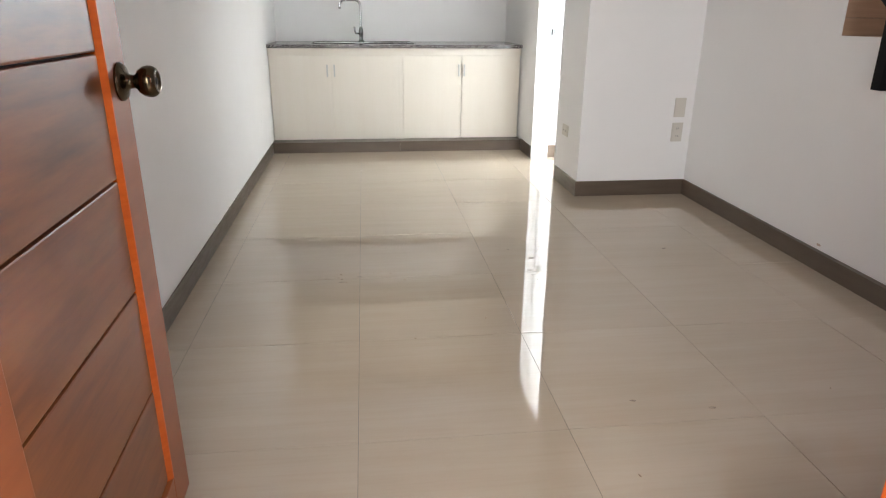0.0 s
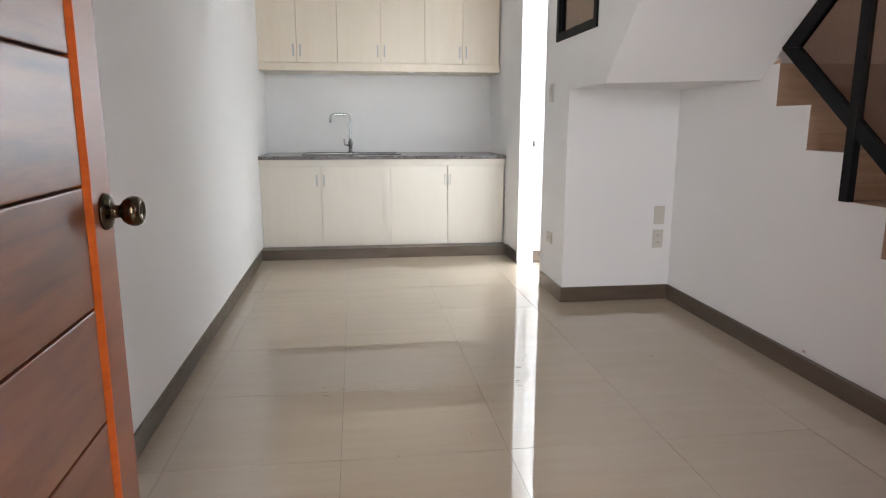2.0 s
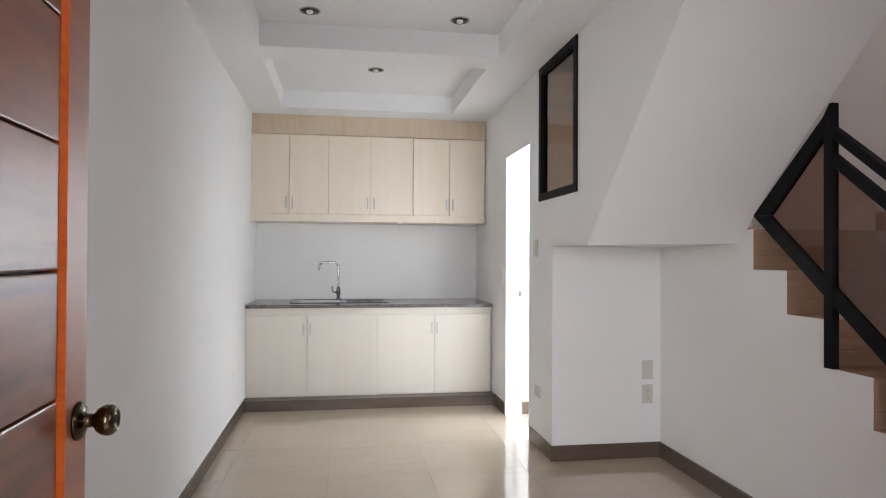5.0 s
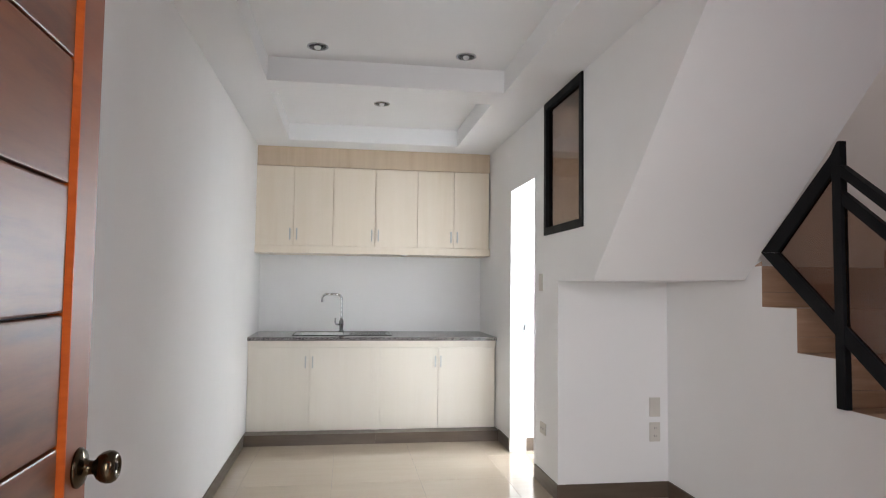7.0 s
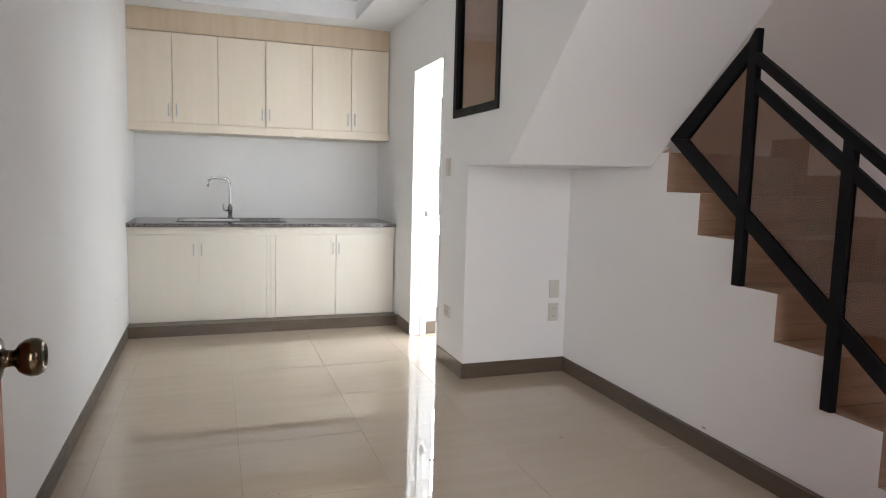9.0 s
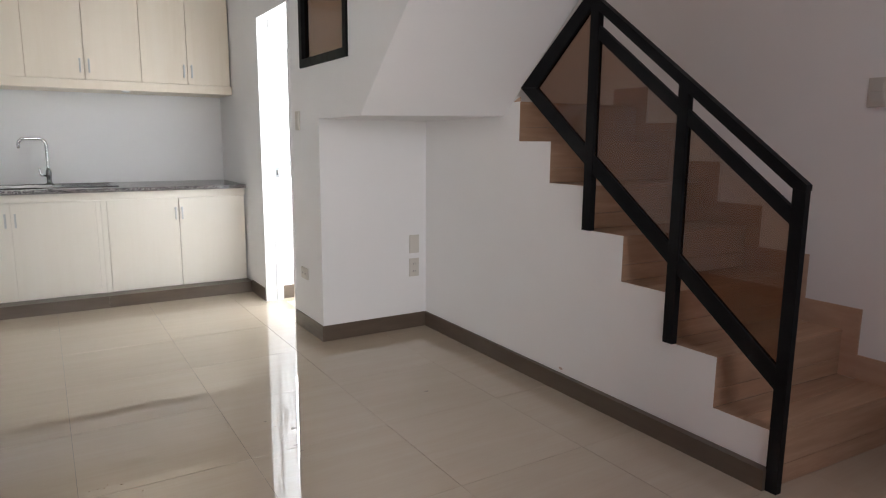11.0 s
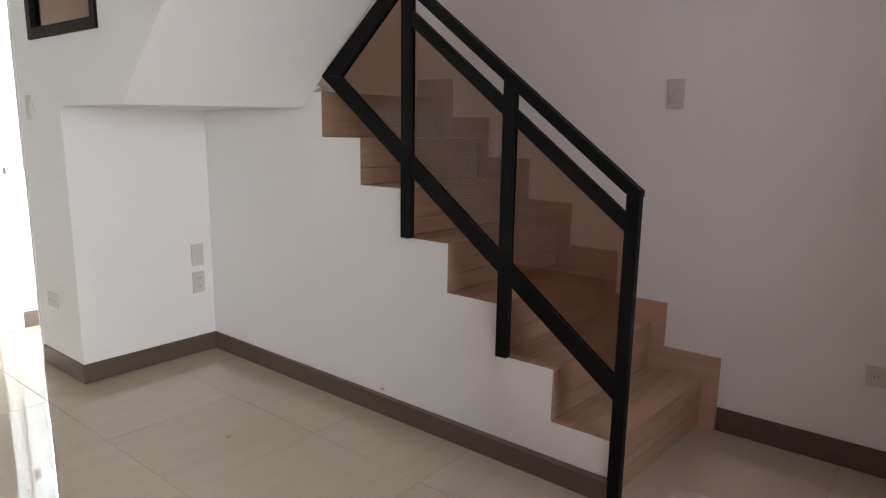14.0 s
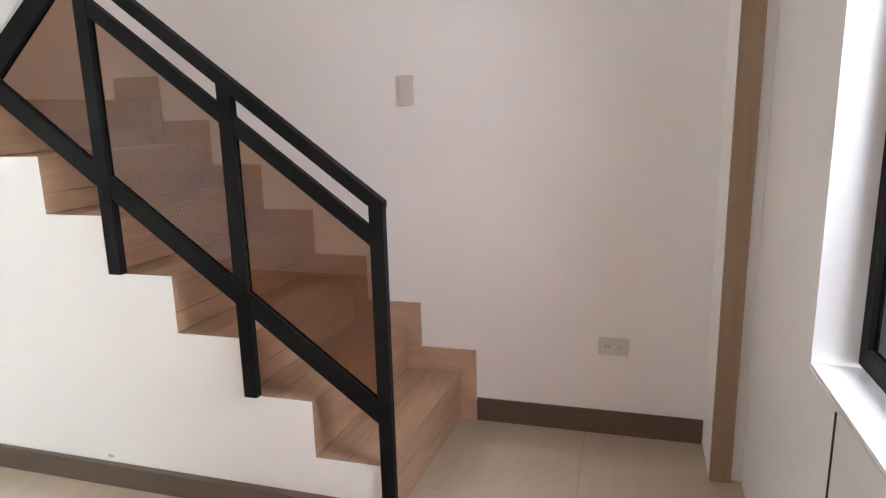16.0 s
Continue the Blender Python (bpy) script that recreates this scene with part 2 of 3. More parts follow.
def lathe(bm, profile, origin, axis, steps=28):
    """Turn a profile of (radius, distance along the axis) about an axis vector."""
    ax = Vector(axis).normalized()
    u = ax.orthogonal().normalized()
    w = ax.cross(u)
    rings = []
    for r, d in profile:
        c = Vector(origin) + ax * d
        rings.append([bm.verts.new(c + (u * math.cos(k * math.tau / steps) + w * math.sin(k * math.tau / steps)) * max(r, 1e-4)) for k in range(steps)])
    fs = []
    for p, q in zip(rings, rings[1:]):
        for k in range(steps):
            fs.append(bm.faces.new((p[k], p[(k + 1) % steps], q[(k + 1) % steps], q[k])))
    fs.append(bm.faces.new(list(reversed(rings[0]))))
    fs.append(bm.faces.new(rings[-1]))
    bmesh.ops.recalc_face_normals(bm, faces=fs)
    for f in fs:
        f.smooth = True
    return bm


def tube(bm, path, r, steps=14):
    path = [Vector(p) for p in path]
    rings = []
    up = None
    for i, p in enumerate(path):
        d = (path[min(i + 1, len(path) - 1)] - path[max(i - 1, 0)]).normalized()
        u = d.orthogonal().normalized() if up is None else (up - d * up.dot(d)).normalized()
        up = u
        w = d.cross(u)
        rings.append([bm.verts.new(p + (u * math.cos(k * math.tau / steps) + w * math.sin(k * math.tau / steps)) * r) for k in range(steps)])
    fs = []
    for a, b in zip(rings, rings[1:]):
        for k in range(steps):
            fs.append(bm.faces.new((a[k], a[(k + 1) % steps], b[(k + 1) % steps], b[k])))
    fs.append(bm.faces.new(list(reversed(rings[0]))))
    fs.append(bm.faces.new(rings[-1]))
    bmesh.ops.recalc_face_normals(bm, faces=fs)
    for f in fs:
        f.smooth = True
    return bm


def thing(name, at, label, category, group="", kind=""):
    ob = new(name)
    ob.location = at
    ORG[ob.name] = Vector(at)
    return tagged(ob, label, category, group, kind)


def part(name, bm, material, parent, label=""):
    """One mesh under a thing or a part. The bmesh is in world coordinates."""
    me = bpy.data.meshes.new(name)
    o = ORG[parent.name]
    bm.transform(Matrix.Translation(-o))
    bm.normal_update()
    bm.to_mesh(me)
    bm.free()
    me.materials.append(material)
    ob = new(name, me)
    ob.parent = parent
    ORG[ob.name] = o
    if label:
        tagged(ob, label)
    return ob


def solid(name, bm, material, label="", category="", kind="structure", group=""):
    """One top-level mesh in world coordinates."""
    me = bpy.data.meshes.new(name)
    bm.normal_update()
    bm.to_mesh(me)
    bm.free()
    me.materials.append(material)
    ob = new(name, me)
    ORG[ob.name] = Vector((0, 0, 0))
    return tagged(ob, label, category, group, kind)


def B():
    return bmesh.new()


# ---- plan ----
XD, XT = 2.165, 2.295       # divider wall, both faces
XS = 2.905                  # outer face of the stair
XR = 3.74                   # right wall
YF, YO = 0.25, 0.12         # front wall, inside and outside
YB = 6.36                   # kitchen back wall
YA = 3.93                   # alcove back
ZC = 2.60                   # ceiling
ZU = 5.1                    # upper ceiling
ZL = 1.378                  # underside of the landing

# ---- walls ----
solid("wall_left", prism(B(), [(-0.15, YO), (0.048, YO), (0.0, YB + 0.15), (-0.15, YB + 0.15)], "z", 0, ZU), PAINT, "white painted plaster side wall", "wall")
SX0, SX1, SZ0, SZ1 = 2.52, 3.48, 0.87, 2.15     # window of the service room
bm = B()
box(bm, 0.0, SX0, YB, YB + 0.15, 0, ZU)
box(bm, SX1, XR, YB, YB + 0.15, 0, ZU)
box(bm, SX0, SX1, YB, YB + 0.15, 0, SZ0)
box(bm, SX0, SX1, YB, YB + 0.15, SZ1, ZU)
solid("wall_back", bm, PAINT, "white painted wall behind the kitchen counter", "wall")

# divider with its doorway, the window to the stairs and the sloping end above the alcove
DY0, DY1, DZ = 4.425, 5.155, 2.158
WY0, WY1, WZ0 = 3.48, 4.207, 1.69
bm = B()
box(bm, XD, XT, DY1, YB, 0, ZC)
box(bm, XD, XT, DY0, DY1, DZ, ZC)
box(bm, XD, XT, WY1, DY0, 0, ZC)
prism(bm, [(YA, 0), (WY1, 0), (WY1, WZ0), (WY0, WZ0), (WY0, ZC), (2.0, ZC), (3.335, ZL + 0.006), (YA, ZL + 0.006)], "x", XD, XT)
solid("wall_divider", bm, PAINT, "white painted wall with a narrow doorway and a stair window", "wall")
solid("wall_alcove", box(B(), XT, XR, YA, 4.25, 0, ZL), PAINT, "white painted back wall of the alcove under the stairs", "wall")
PY0, PY1, PZ0, PZ1 = 4.6, 5.8, 0.95, 2.2        # added, unseen side opening of the service room
bm = B()
box(bm, XR, XR + 0.15, YO, PY0, 0, ZU)
box(bm, XR, XR + 0.15, PY1, YB + 0.15, 0, ZU)
box(bm, XR, XR + 0.15, PY0, PY1, 0, PZ0)
box(bm, XR, XR + 0.15, PY0, PY1, PZ1, ZU)
solid("wall_right", bm, PAINT, "white painted wall beside the stairs", "wall")

# front wall with the entrance and a window
EX0, EX1, EZ = 0.34, 1.345, 2.16
VX0, VX1, VZ0, VZ1 = 1.45, 2.75, 0.745, 2.15
bm = B()
box(bm, 0.0, EX0, YO, YF, 0, ZU)
box(bm, EX0, EX1, YO, YF, EZ, ZU)
box(bm, EX1, VX0, YO, YF, 0, ZU)
box(bm, VX0, VX1, YO, YF, 0, VZ0)
box(bm, VX0, VX1, YO, YF, VZ1, ZU)
box(bm, VX1, XR, YO, YF, 0, ZU)
solid("wall_front", bm, SEMI_GLOSS, "white painted front wall with the entrance and a window", "wall")
solid("wall_column", box(B(), 3.475, XR, YF, 0.36, 0, ZC), PAINT, "white painted corner column", "wall")
solid("trim_board", box(B(), 3.455, 3.475, 0.287, 0.362, 0, ZC, 0.002), WOODTRIM, "brown vertical trim board on the corner column", "trim")

# ---- ceilings ----
def ceiling_with_tray():
    bm = B()
    t1 = (0.315, 1.82, 1.1, 4.0)
    t2 = (0.305, 1.795, 4.27, 5.66)
    xs = [0.0, t2[0], t1[0], t2[1], t1[1], XD]
    ys = [YF, t1[2], t1[3], t2[2], t2[3], YB]
    for a, b in zip(xs, xs[1:]):
        for c, d in zip(ys, ys[1:]):
            mx, my = (a + b) / 2, (c + d) / 2
            inside = any(t[0] < mx < t[1] and t[2] < my < t[3] for t in (t1, t2))
            z = ZC + 0.15 if inside else ZC
            box(bm, a, b, c, d, z, ZC + 0.25)
    box(bm, XD, XS, YF, 2.0, ZC, ZC + 0.25)
    box(bm, XS, XR, YF, 1.2, ZC, ZC + 0.25)
    return bm


solid("ceiling", ceiling_with_tray(), CEIL, "white ceiling with two shallow recessed trays", "ceiling")
solid("ceiling_upper", box(B(), 0.0, XR, YO, YB, ZU, ZU + 0.1), CEIL, "white ceiling over the stairwell", "ceiling")
solid("ceiling_service", box(B(), XT, XR, 4.25, YB, ZC, ZC + 0.1), CEIL, "white ceiling of the service room", "ceiling")
# upper walls, with an unseen opening added for the stairwell lamp
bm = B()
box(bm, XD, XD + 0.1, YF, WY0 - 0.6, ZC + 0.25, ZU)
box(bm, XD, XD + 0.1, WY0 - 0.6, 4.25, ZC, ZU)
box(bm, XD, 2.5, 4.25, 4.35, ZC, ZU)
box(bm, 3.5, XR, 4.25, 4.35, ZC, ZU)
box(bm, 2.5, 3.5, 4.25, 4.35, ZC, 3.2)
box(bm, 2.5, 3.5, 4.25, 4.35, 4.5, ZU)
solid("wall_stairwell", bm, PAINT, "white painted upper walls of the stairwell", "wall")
solid("wall_landing", box(B(), XT, XR, 4.25, 4.35, ZL, ZC), PAINT, "white painted wall at the landing", "wall")

# ---- stairs ----
RISE, GO = 0.2058, 0.2525
Y1S, Y1R = 1.436, 1.388          # first riser at the open side and at the wall


def lev(i):
    """Height of a tread; the first riser is a little taller."""
    return RISE * i + (0.0175 if i else 0.0)


def riser_y(i, x):
    return Y1S + GO * i + (Y1R - Y1S) * (x - XS) / (XR - XS)


# white outer side of the lower flight
pts = [(Y1S, 0)]
for i in range(7):
    pts += [(Y1S + GO * i, lev(i)), (Y1S + GO * i, lev(i + 1))]
pts = pts[1:] + [(2.968, 1.49), (YA, 1.49), (YA, 0)]
solid("wall_stair_side", prism(B(), pts, "x", XS, XS + 0.0025), PAINT, "white painted stepped side of the staircase", "wall")

# underside of the landing and of the upper flight
bm = B()
A = [(XD + 0.004, YA, ZL), (XS - 0.003, YA, ZL), (XS - 0.003, 3.085, ZL + 0.01), (XD + 0.004, 3.335, ZL)]
top_l, top_r = (XD + 0.004, 2.0, ZC), (XS - 0.003, 1.76, ZC)
v = [bm.verts.new(p) for p in A] + [bm.verts.new(top_r), bm.verts.new(top_l)]
w = [bm.verts.new(Vector(p.co) + Vector((0, 0.06 if k > 3 else 0, 0.085 if k < 2 else 0.12))) for k, p in enumerate(v)]
loops = [(0, 1, 2, 3), (3, 2, 4, 5)]
for l in loops:
    bm.faces.new([v[k] for k in l])
    bm.faces.new([w[k] for k in reversed(l)])
edge = [0, 1, 2, 4, 5, 3]
for a, b in zip(edge, edge[1:] + edge[:1]):
    bm.faces.new((v[a], w[a], w[b], v[b]))
bmesh.ops.recalc_face_normals(bm, faces=bm.faces)
solid("ceiling_soffit", bm, PAINT, "white painted sloping underside of the upper flight", "ceiling")
solid("floor_landing", box(B(), XS + 0.004, XR, riser_y(6, XS) + 0.02, 4.25, ZL + 0.01, lev(7) - 0.012), CONCRETE, "stair landing slab", "floor")

# ---- skirtings ----
def skirt(name, x0, x1, y0, y1, h=0.1):
    return solid(name, box(B(), x0, x1, y0, y1, 0, h, 0.0015), SKIRT, "dark brown tile skirting along the wall", "skirting")


T = 0.009
solid("baseboard_left", prism(B(), [(0.0, YF), (0.048 + T, YF), (0.004 + T, 5.515), (0.0, 5.515)], "z", 0, 0.092), SKIRT, "dark brown tile skirting along the side wall", "skirting")
skirt("baseboard_divider", XD - T, XD, DY1 + 0.005, 5.515)
skirt("baseboard_pier", XD - T, XD, YA - T, DY0 - 0.005)
skirt("baseboard_alcove", XD, XS - T, YA - T, YA)
bm = B()
near = [(XS - 0.034, 1.44, 0), (XS + 0.001, 1.44, 0), (XS + 0.001, 1.44, 0.082), (XS - 0.034, 1.44, 0.08)]
far = [(XS - T, YA, 0), (XS + 0.001, YA, 0), (XS + 0.001, YA, 0.1), (XS - T, YA, 0.1)]
va, vb = [bm.verts.new(p) for p in near], [bm.verts.new(p) for p in far]
bm.faces.new(va)
bm.faces.new(list(reversed(vb)))
for k in range(4):
    bm.faces.new((va[k], vb[k], vb[(k + 1) % 4], va[(k + 1) % 4]))
bmesh.ops.recalc_face_normals(bm, faces=bm.faces[:])
solid("baseboard_stair", bm, SKIRT, "dark brown tile skirting along the stair side", "skirting")
skirt("baseboard_right", XR - T, XR, 0.362, riser_y(0, XR) - 0.075, 0.107)

# ---- ground and floors ----
solid("ground", box(B(), -60, 60, -60, 60, -0.2, -0.06), CONCRETE, "grey outdoor concrete ground", "ground")
floor = solid("floor", box(B(), 0, XR, YO, YB, -0.06, -0.0015), GROUT, "polished beige porcelain tile floor with thin grout lines", "floor")

# ---- entrance door ----
def entrance_door():
    x, y0 = 0.369, 0.361                  # front face at the hinge
    y1 = y0 + 0.94                        # free edge before the leaf is turned
    d = thing("entrance_door", (x, y0, 0), "varnished reddish-brown wooden plank door standing open", "door")
    st = 0.1075                           # lock stile
    hs = y1 - 0.642                       # inner edge of the wide hinge stile
    bead = 0.014
    top = 1.972
    part("lock_stile", box(B(), x - 0.042, x, y1 - st, y1, 0.012, 2.09, 0.003), STILE_WOOD, d)
    part("hinge_stile", box(B(), x - 0.042, x, y0, hs, 0.012, 2.09, 0.003), STILE_WOOD, d)
    part("top_rail", box(B(), x - 0.042, x, hs, y1 - st, top, 2.09, 0.003), STILE_WOOD, d)
    part("bottom_rail", box(B(), x - 0.042, x, hs, y1 - st, 0.012, 0.118, 0.003), STILE_WOOD, d)
    # sloping bead between stile and planks, its planed edge a little wavy
    bm = B()
    n = 60
    rings = []
    for k in range(n + 1):
        z = 0.118 + (top - 0.118) * k / n
        w = bead + (0.0 if k in (0, n) else random.uniform(-0.0014, 0.0014)) + 0.0012 * math.sin(k * 0.7)
        rings.append([bm.verts.new(p) for p in ((x + 0.0012, y1 - st, z), (x + 0.0006, y1 - st - 0.003, z), (x - 0.0092, y1 - st - w, z), (x - 0.034, y1 - st - w, z), (x - 0.034, y1 - st, z))])
    for p, q in zip(rings, rings[1:]):
        for k in range(5):
            bm.faces.new((p[k], p[(k + 1) % 5], q[(k + 1) % 5], q[k]))
    bm.faces.new(list(reversed(rings[0])))
    bm.faces.new(rings[-1])
    bmesh.ops.recalc_face_normals(bm, faces=bm.faces[:])
    part("bead", bm, ORANGE, d, "bright orange varnished bead along the stile")
    joints = [0.118, 0.355, 0.587, 0.818, 1.0505, 1.282, 1.513, 1.742, top]
    for a, b in zip(joints, joints[1:]):
        part("plank", box(B(), x - 0.034, x - 0.009, hs, y1 - st - bead + 0.003, a + 0.0022, b - 0.0022, 0.004), PANEL_WOOD, d)
    part("core", box(B(), x - 0.04, x - 0.034, hs, y1 - st, 0.118, top), SLOT, d)
    kz, ky = 0.994, y1 - 0.044
    knob = part("knob", lathe(B(), [(1.1 * a, 1.05 * b) for a, b in [(0.0335, 0.0), (0.0335, 0.004), (0.029, 0.009), (0.018, 0.012), (0.0125, 0.016), (0.0115, 0.026), (0.014, 0.03), (0.0205, 0.034), (0.0255, 0.042), (0.0275, 0.05), (0.0265, 0.058), (0.023, 0.064), (0.0185, 0.067), (0.0165, 0.066), (0.015, 0.0635), (0.0, 0.0632)]], (x, ky, kz), (1, 0, 0), 36), BRASS, d, "antique bronze round door knob")
    part("keyhole", box(B(), x + 0.0662, x + 0.0684, ky - 0.0012, ky + 0.0012, kz - 0.006, kz + 0.006), SLOT, knob)
    d.rotation_euler.z = math.radians(2.04)
    return d


entrance_door()

# door frame of the entrance
df = thing("door_frame", (EX0, YO, 0), "orange-brown varnished wooden frame of the entrance", "door frame", kind="structure")
part("jamb", box(B(), EX0 - 0.0, EX0 + 0.045, 0.10, 0.36, 0, EZ, 0.003), ORANGE, df)
part("jamb", box(B(), EX1 - 0.068, EX1, 0.10, 0.36, 0, EZ, 0.003), ORANGE, df)
part("head", box(B(), EX0 + 0.045, EX1 - 0.068, 0.10, 0.36, EZ - 0.045, EZ, 0.003), ORANGE, df)

# ---- front window ----
win = thing("window_front", (VX0, YO, VZ0), "black aluminium framed window with a white sill", "window", kind="structure")
fy0, fy1 = 0.122, 0.15
part("sill", box(B(), VX0, VX1, YO - 0.04, YF - 0.001, VZ0 - 0.001, VZ0 + 0.012, 0.003), WHITE_GLOSS, win)
for a, b, c, e in ((VX0, VX1, VZ0 + 0.022, VZ0 + 0.072), (VX0, VX1, VZ1 - 0.05, VZ1)):
    part("frame", box(B(), a, b, fy0, fy1, c, e, 0.002), BLACK, win)
for a in (VX0, VX1 - 0.05, (VX0 + VX1) / 2 - 0.03):
    part("frame", box(B(), a, a + 0.05, fy0, fy1, VZ0 + 0.072, VZ1 - 0.05, 0.002), BLACK, win)
for a, b in ((VX0 + 0.05, (VX0 + VX1) / 2 - 0.03), ((VX0 + VX1) / 2 + 0.02, VX1 - 0.05)):
    g = part("pane", box(B(), a, b, 0.134, 0.139, VZ0 + 0.072, VZ1 - 0.05), SMOKED_GLASS, win)
solid("trim_joint", box(B(), 2.527, 2.533, YF, YF + 0.003, 0.0, VZ0 - 0.01), SLOT, "thin dark vertical joint under the window", "trim")

# ---- stair window ----
sw = thing("window_stair", (XD, WY0, WZ0), "black framed panel of bronze glass overlooking the room", "window", kind="structure")
x0, x1 = XD - 0.012, XD + 0.04
f = 0.05
part("frame", box(B(), x0, x1, WY0, WY1, WZ0, WZ0 + f, 0.002), BLACK, sw)
part("frame", box(B(), x0, x1, WY0, WY1, ZC - f, ZC - 0.001, 0.002), BLACK, sw)
part("frame", box(B(), x0, x1, WY0, WY0 + f, WZ0 + f, ZC - f, 0.002), BLACK, sw)
part("frame", box(B(), x0, x1, WY1 - f, WY1, WZ0 + f, ZC - f, 0.002), BLACK, sw)
g = part("pane", box(B(), XD + 0.012, XD + 0.018, WY0 + f, WY1 - f, WZ0 + f, ZC - f), BRONZE_GLASS, sw)

# ---- inner doorway ----
dj = thing("door_frame", (XD, DY0, 0), "white painted jamb of the narrow doorway", "door frame", kind="structure")
part("jamb", box(B(), XD - 0.004, XT + 0.004, DY1 - 0.03, DY1 - 0.0005, 0, DZ, 0.002), WHITE_GLOSS, dj)
part("jamb", box(B(), XD - 0.004, XT + 0.004, DY0 + 0.0005, DY0 + 0.03, 0, DZ, 0.002), WHITE_GLOSS, dj)
part("head", box(B(), XD - 0.004, XT + 0.004, DY0 + 0.03, DY1 - 0.03, DZ - 0.03, DZ - 0.0005, 0.002), WHITE_GLOSS, dj)
part("stop", box(B(), XT - 0.05, XT - 0.035, DY1 - 0.042, DY1 - 0.03, 0, DZ - 0.03, 0.001), WHITE_GLOSS, dj)
# plate coloured darker to offset the strong light on it
sp = part("strike_plate", box(B(), XT - 0.032, XT + 0.002, DY1 - 0.033, DY1 - 0.03, 0.965, 1.045, 0.001), SHADED_METAL, dj, "steel strike plate")
part("strike_hole", box(B(), XT - 0.022, XT - 0.01, DY1 - 0.0345, DY1 - 0.033, 0.985, 1.025), SLOT, sp)
part("strike_lip", box(B(), XT + 0.002, XT + 0.013, DY1 - 0.036, DY1 - 0.031, 0.985, 1.025, 0.001), SHADED_METAL, sp)

# ---- service room ----
solid("wall_service", box(B(), XT, 2.395, DY1 + 0.01, DY1 + 0.12, 0, ZC), PAINT, "white painted short wall of the service room", "wall")
skirt("baseboard_service", XT, 2.395, DY1 + 0.002, DY1 + 0.0095, 0.105)
wsv = thing("window_service", (SX0, YB, SZ0), "bright white framed window of the service room", "window", kind="structure")
for a, b, c, e in ((SX0, SX1, SZ0, SZ0 + 0.04), (SX0, SX1, SZ1 - 0.04, SZ1), (SX0, SX0 + 0.04, SZ0 + 0.04, SZ1 - 0.04), (SX1 - 0.04, SX1, SZ0 + 0.04, SZ1 - 0.04)):
    part("frame", box(B(), a, b, YB + 0.03, YB + 0.08, c, e, 0.002), WHITE_GLOSS, wsv)
g = part("pane", box(B(), SX0 + 0.04, SX1 - 0.04, YB + 0.05, YB + 0.055, SZ0 + 0.04, SZ1 - 0.04), CLEAR_GLASS, wsv)
g.visible_shadow = False

# unseen window, added to hold the extra service room lamp
wsd = thing("added_window_service_side", (XR, PY0, PZ0), "added unseen side window of the service room for extra light", "window", kind="structure")
for a, b, c, e in ((PY0, PY1, PZ0, PZ0 + 0.04), (PY0, PY1, PZ1 - 0.04, PZ1), (PY0, PY0 + 0.04, PZ0 + 0.04, PZ1 - 0.04), (PY1 - 0.04, PY1, PZ0 + 0.04, PZ1 - 0.04)):
    part("frame", box(B(), XR + 0.03, XR + 0.08, a, b, c, e, 0.002), WHITE_GLOSS, wsd)
g = part("pane", box(B(), XR + 0.05, XR + 0.055, PY0 + 0.04, PY1 - 0.04, PZ0 + 0.04, PZ1 - 0.04), CLEAR_GLASS, wsd)
g.visible_shadow = False

sc = thing("service_counter", (2.5, 5.5, 0), "white concrete counter with a dark base in the service room", "counter")
part("top", box(B(), 2.475, 3.3, 5.49, YB - 0.002, 0.765, 0.80, 0.004), WHITE_GLOSS, sc)
part("side", box(B(), 2.49, 2.55, 5.51, YB - 0.002, 0.15, 0.765), PAINT, sc)
part("base", box(B(), 2.50, 2.55, 5.53, YB - 0.002, 0.0, 0.15), SKIRT, sc)

# ---- staircase ----
stair = thing("staircase", (XS, Y1S, 0), "oak-look tiled staircase with a stepped skirting", "staircase", kind="structure")
xa, xb = XS + 0.003, XR - 0.009


def slab(x0, x1, ya0, ya1, yb0, yb1, z0, z1):
    """A board between two x, whose front and back edges may differ at its ends."""
    bm = B()
    lo = [bm.verts.new(p) for p in ((x0, ya0, z0), (x1, yb0, z0), (x1, yb1, z0), (x0, ya1, z0))]
    hi = [bm.verts.new((v.co.x, v.co.y, z1)) for v in lo]
    bm.faces.new(list(reversed(lo)))
    bm.faces.new(hi)
    for i in range(4):
        bm.faces.new((lo[i], lo[(i + 1) % 4], hi[(i + 1) % 4], hi[i]))
    es = [e for e in bm.edges if abs(e.verts[0].co.z - e.verts[1].co.z) < 1e-6]
    bmesh.ops.bevel(bm, geom=es, offset=0.0012, segments=1, affect="EDGES")
    return bm


# concrete core of the flight, under the tiles
pts = []
for i in range(7):
    pts += [(0.012 + GO * i, lev(i)), (0.012 + GO * i, lev(i + 1) - 0.012)]
pts += [(1.62, lev(7) - 0.012), (1.62, 0.0)]
bm = B()
lo = [bm.verts.new((xa, Y1S + a, z)) for a, z in pts]
hi = [bm.verts.new((xb, Y1R + a, z)) for a, z in pts]
bm.faces.new(lo)
bm.faces.new(list(reversed(hi)))
for i in range(len(pts)):
    j = (i + 1) % len(pts)
    bm.faces.new((lo[i], hi[i], hi[j], lo[j]))
bmesh.ops.recalc_face_normals(bm, faces=bm.faces)
part("core", bm, GROUT, stair)
part("landing_edge", prism(B(), [(2.942, 1.459), (3.0, 1.457), (2.981, 1.469), (2.942, 1.482)], "x", XS - 0.003, XS - 0.0004), STAIR_SKIRT, stair)
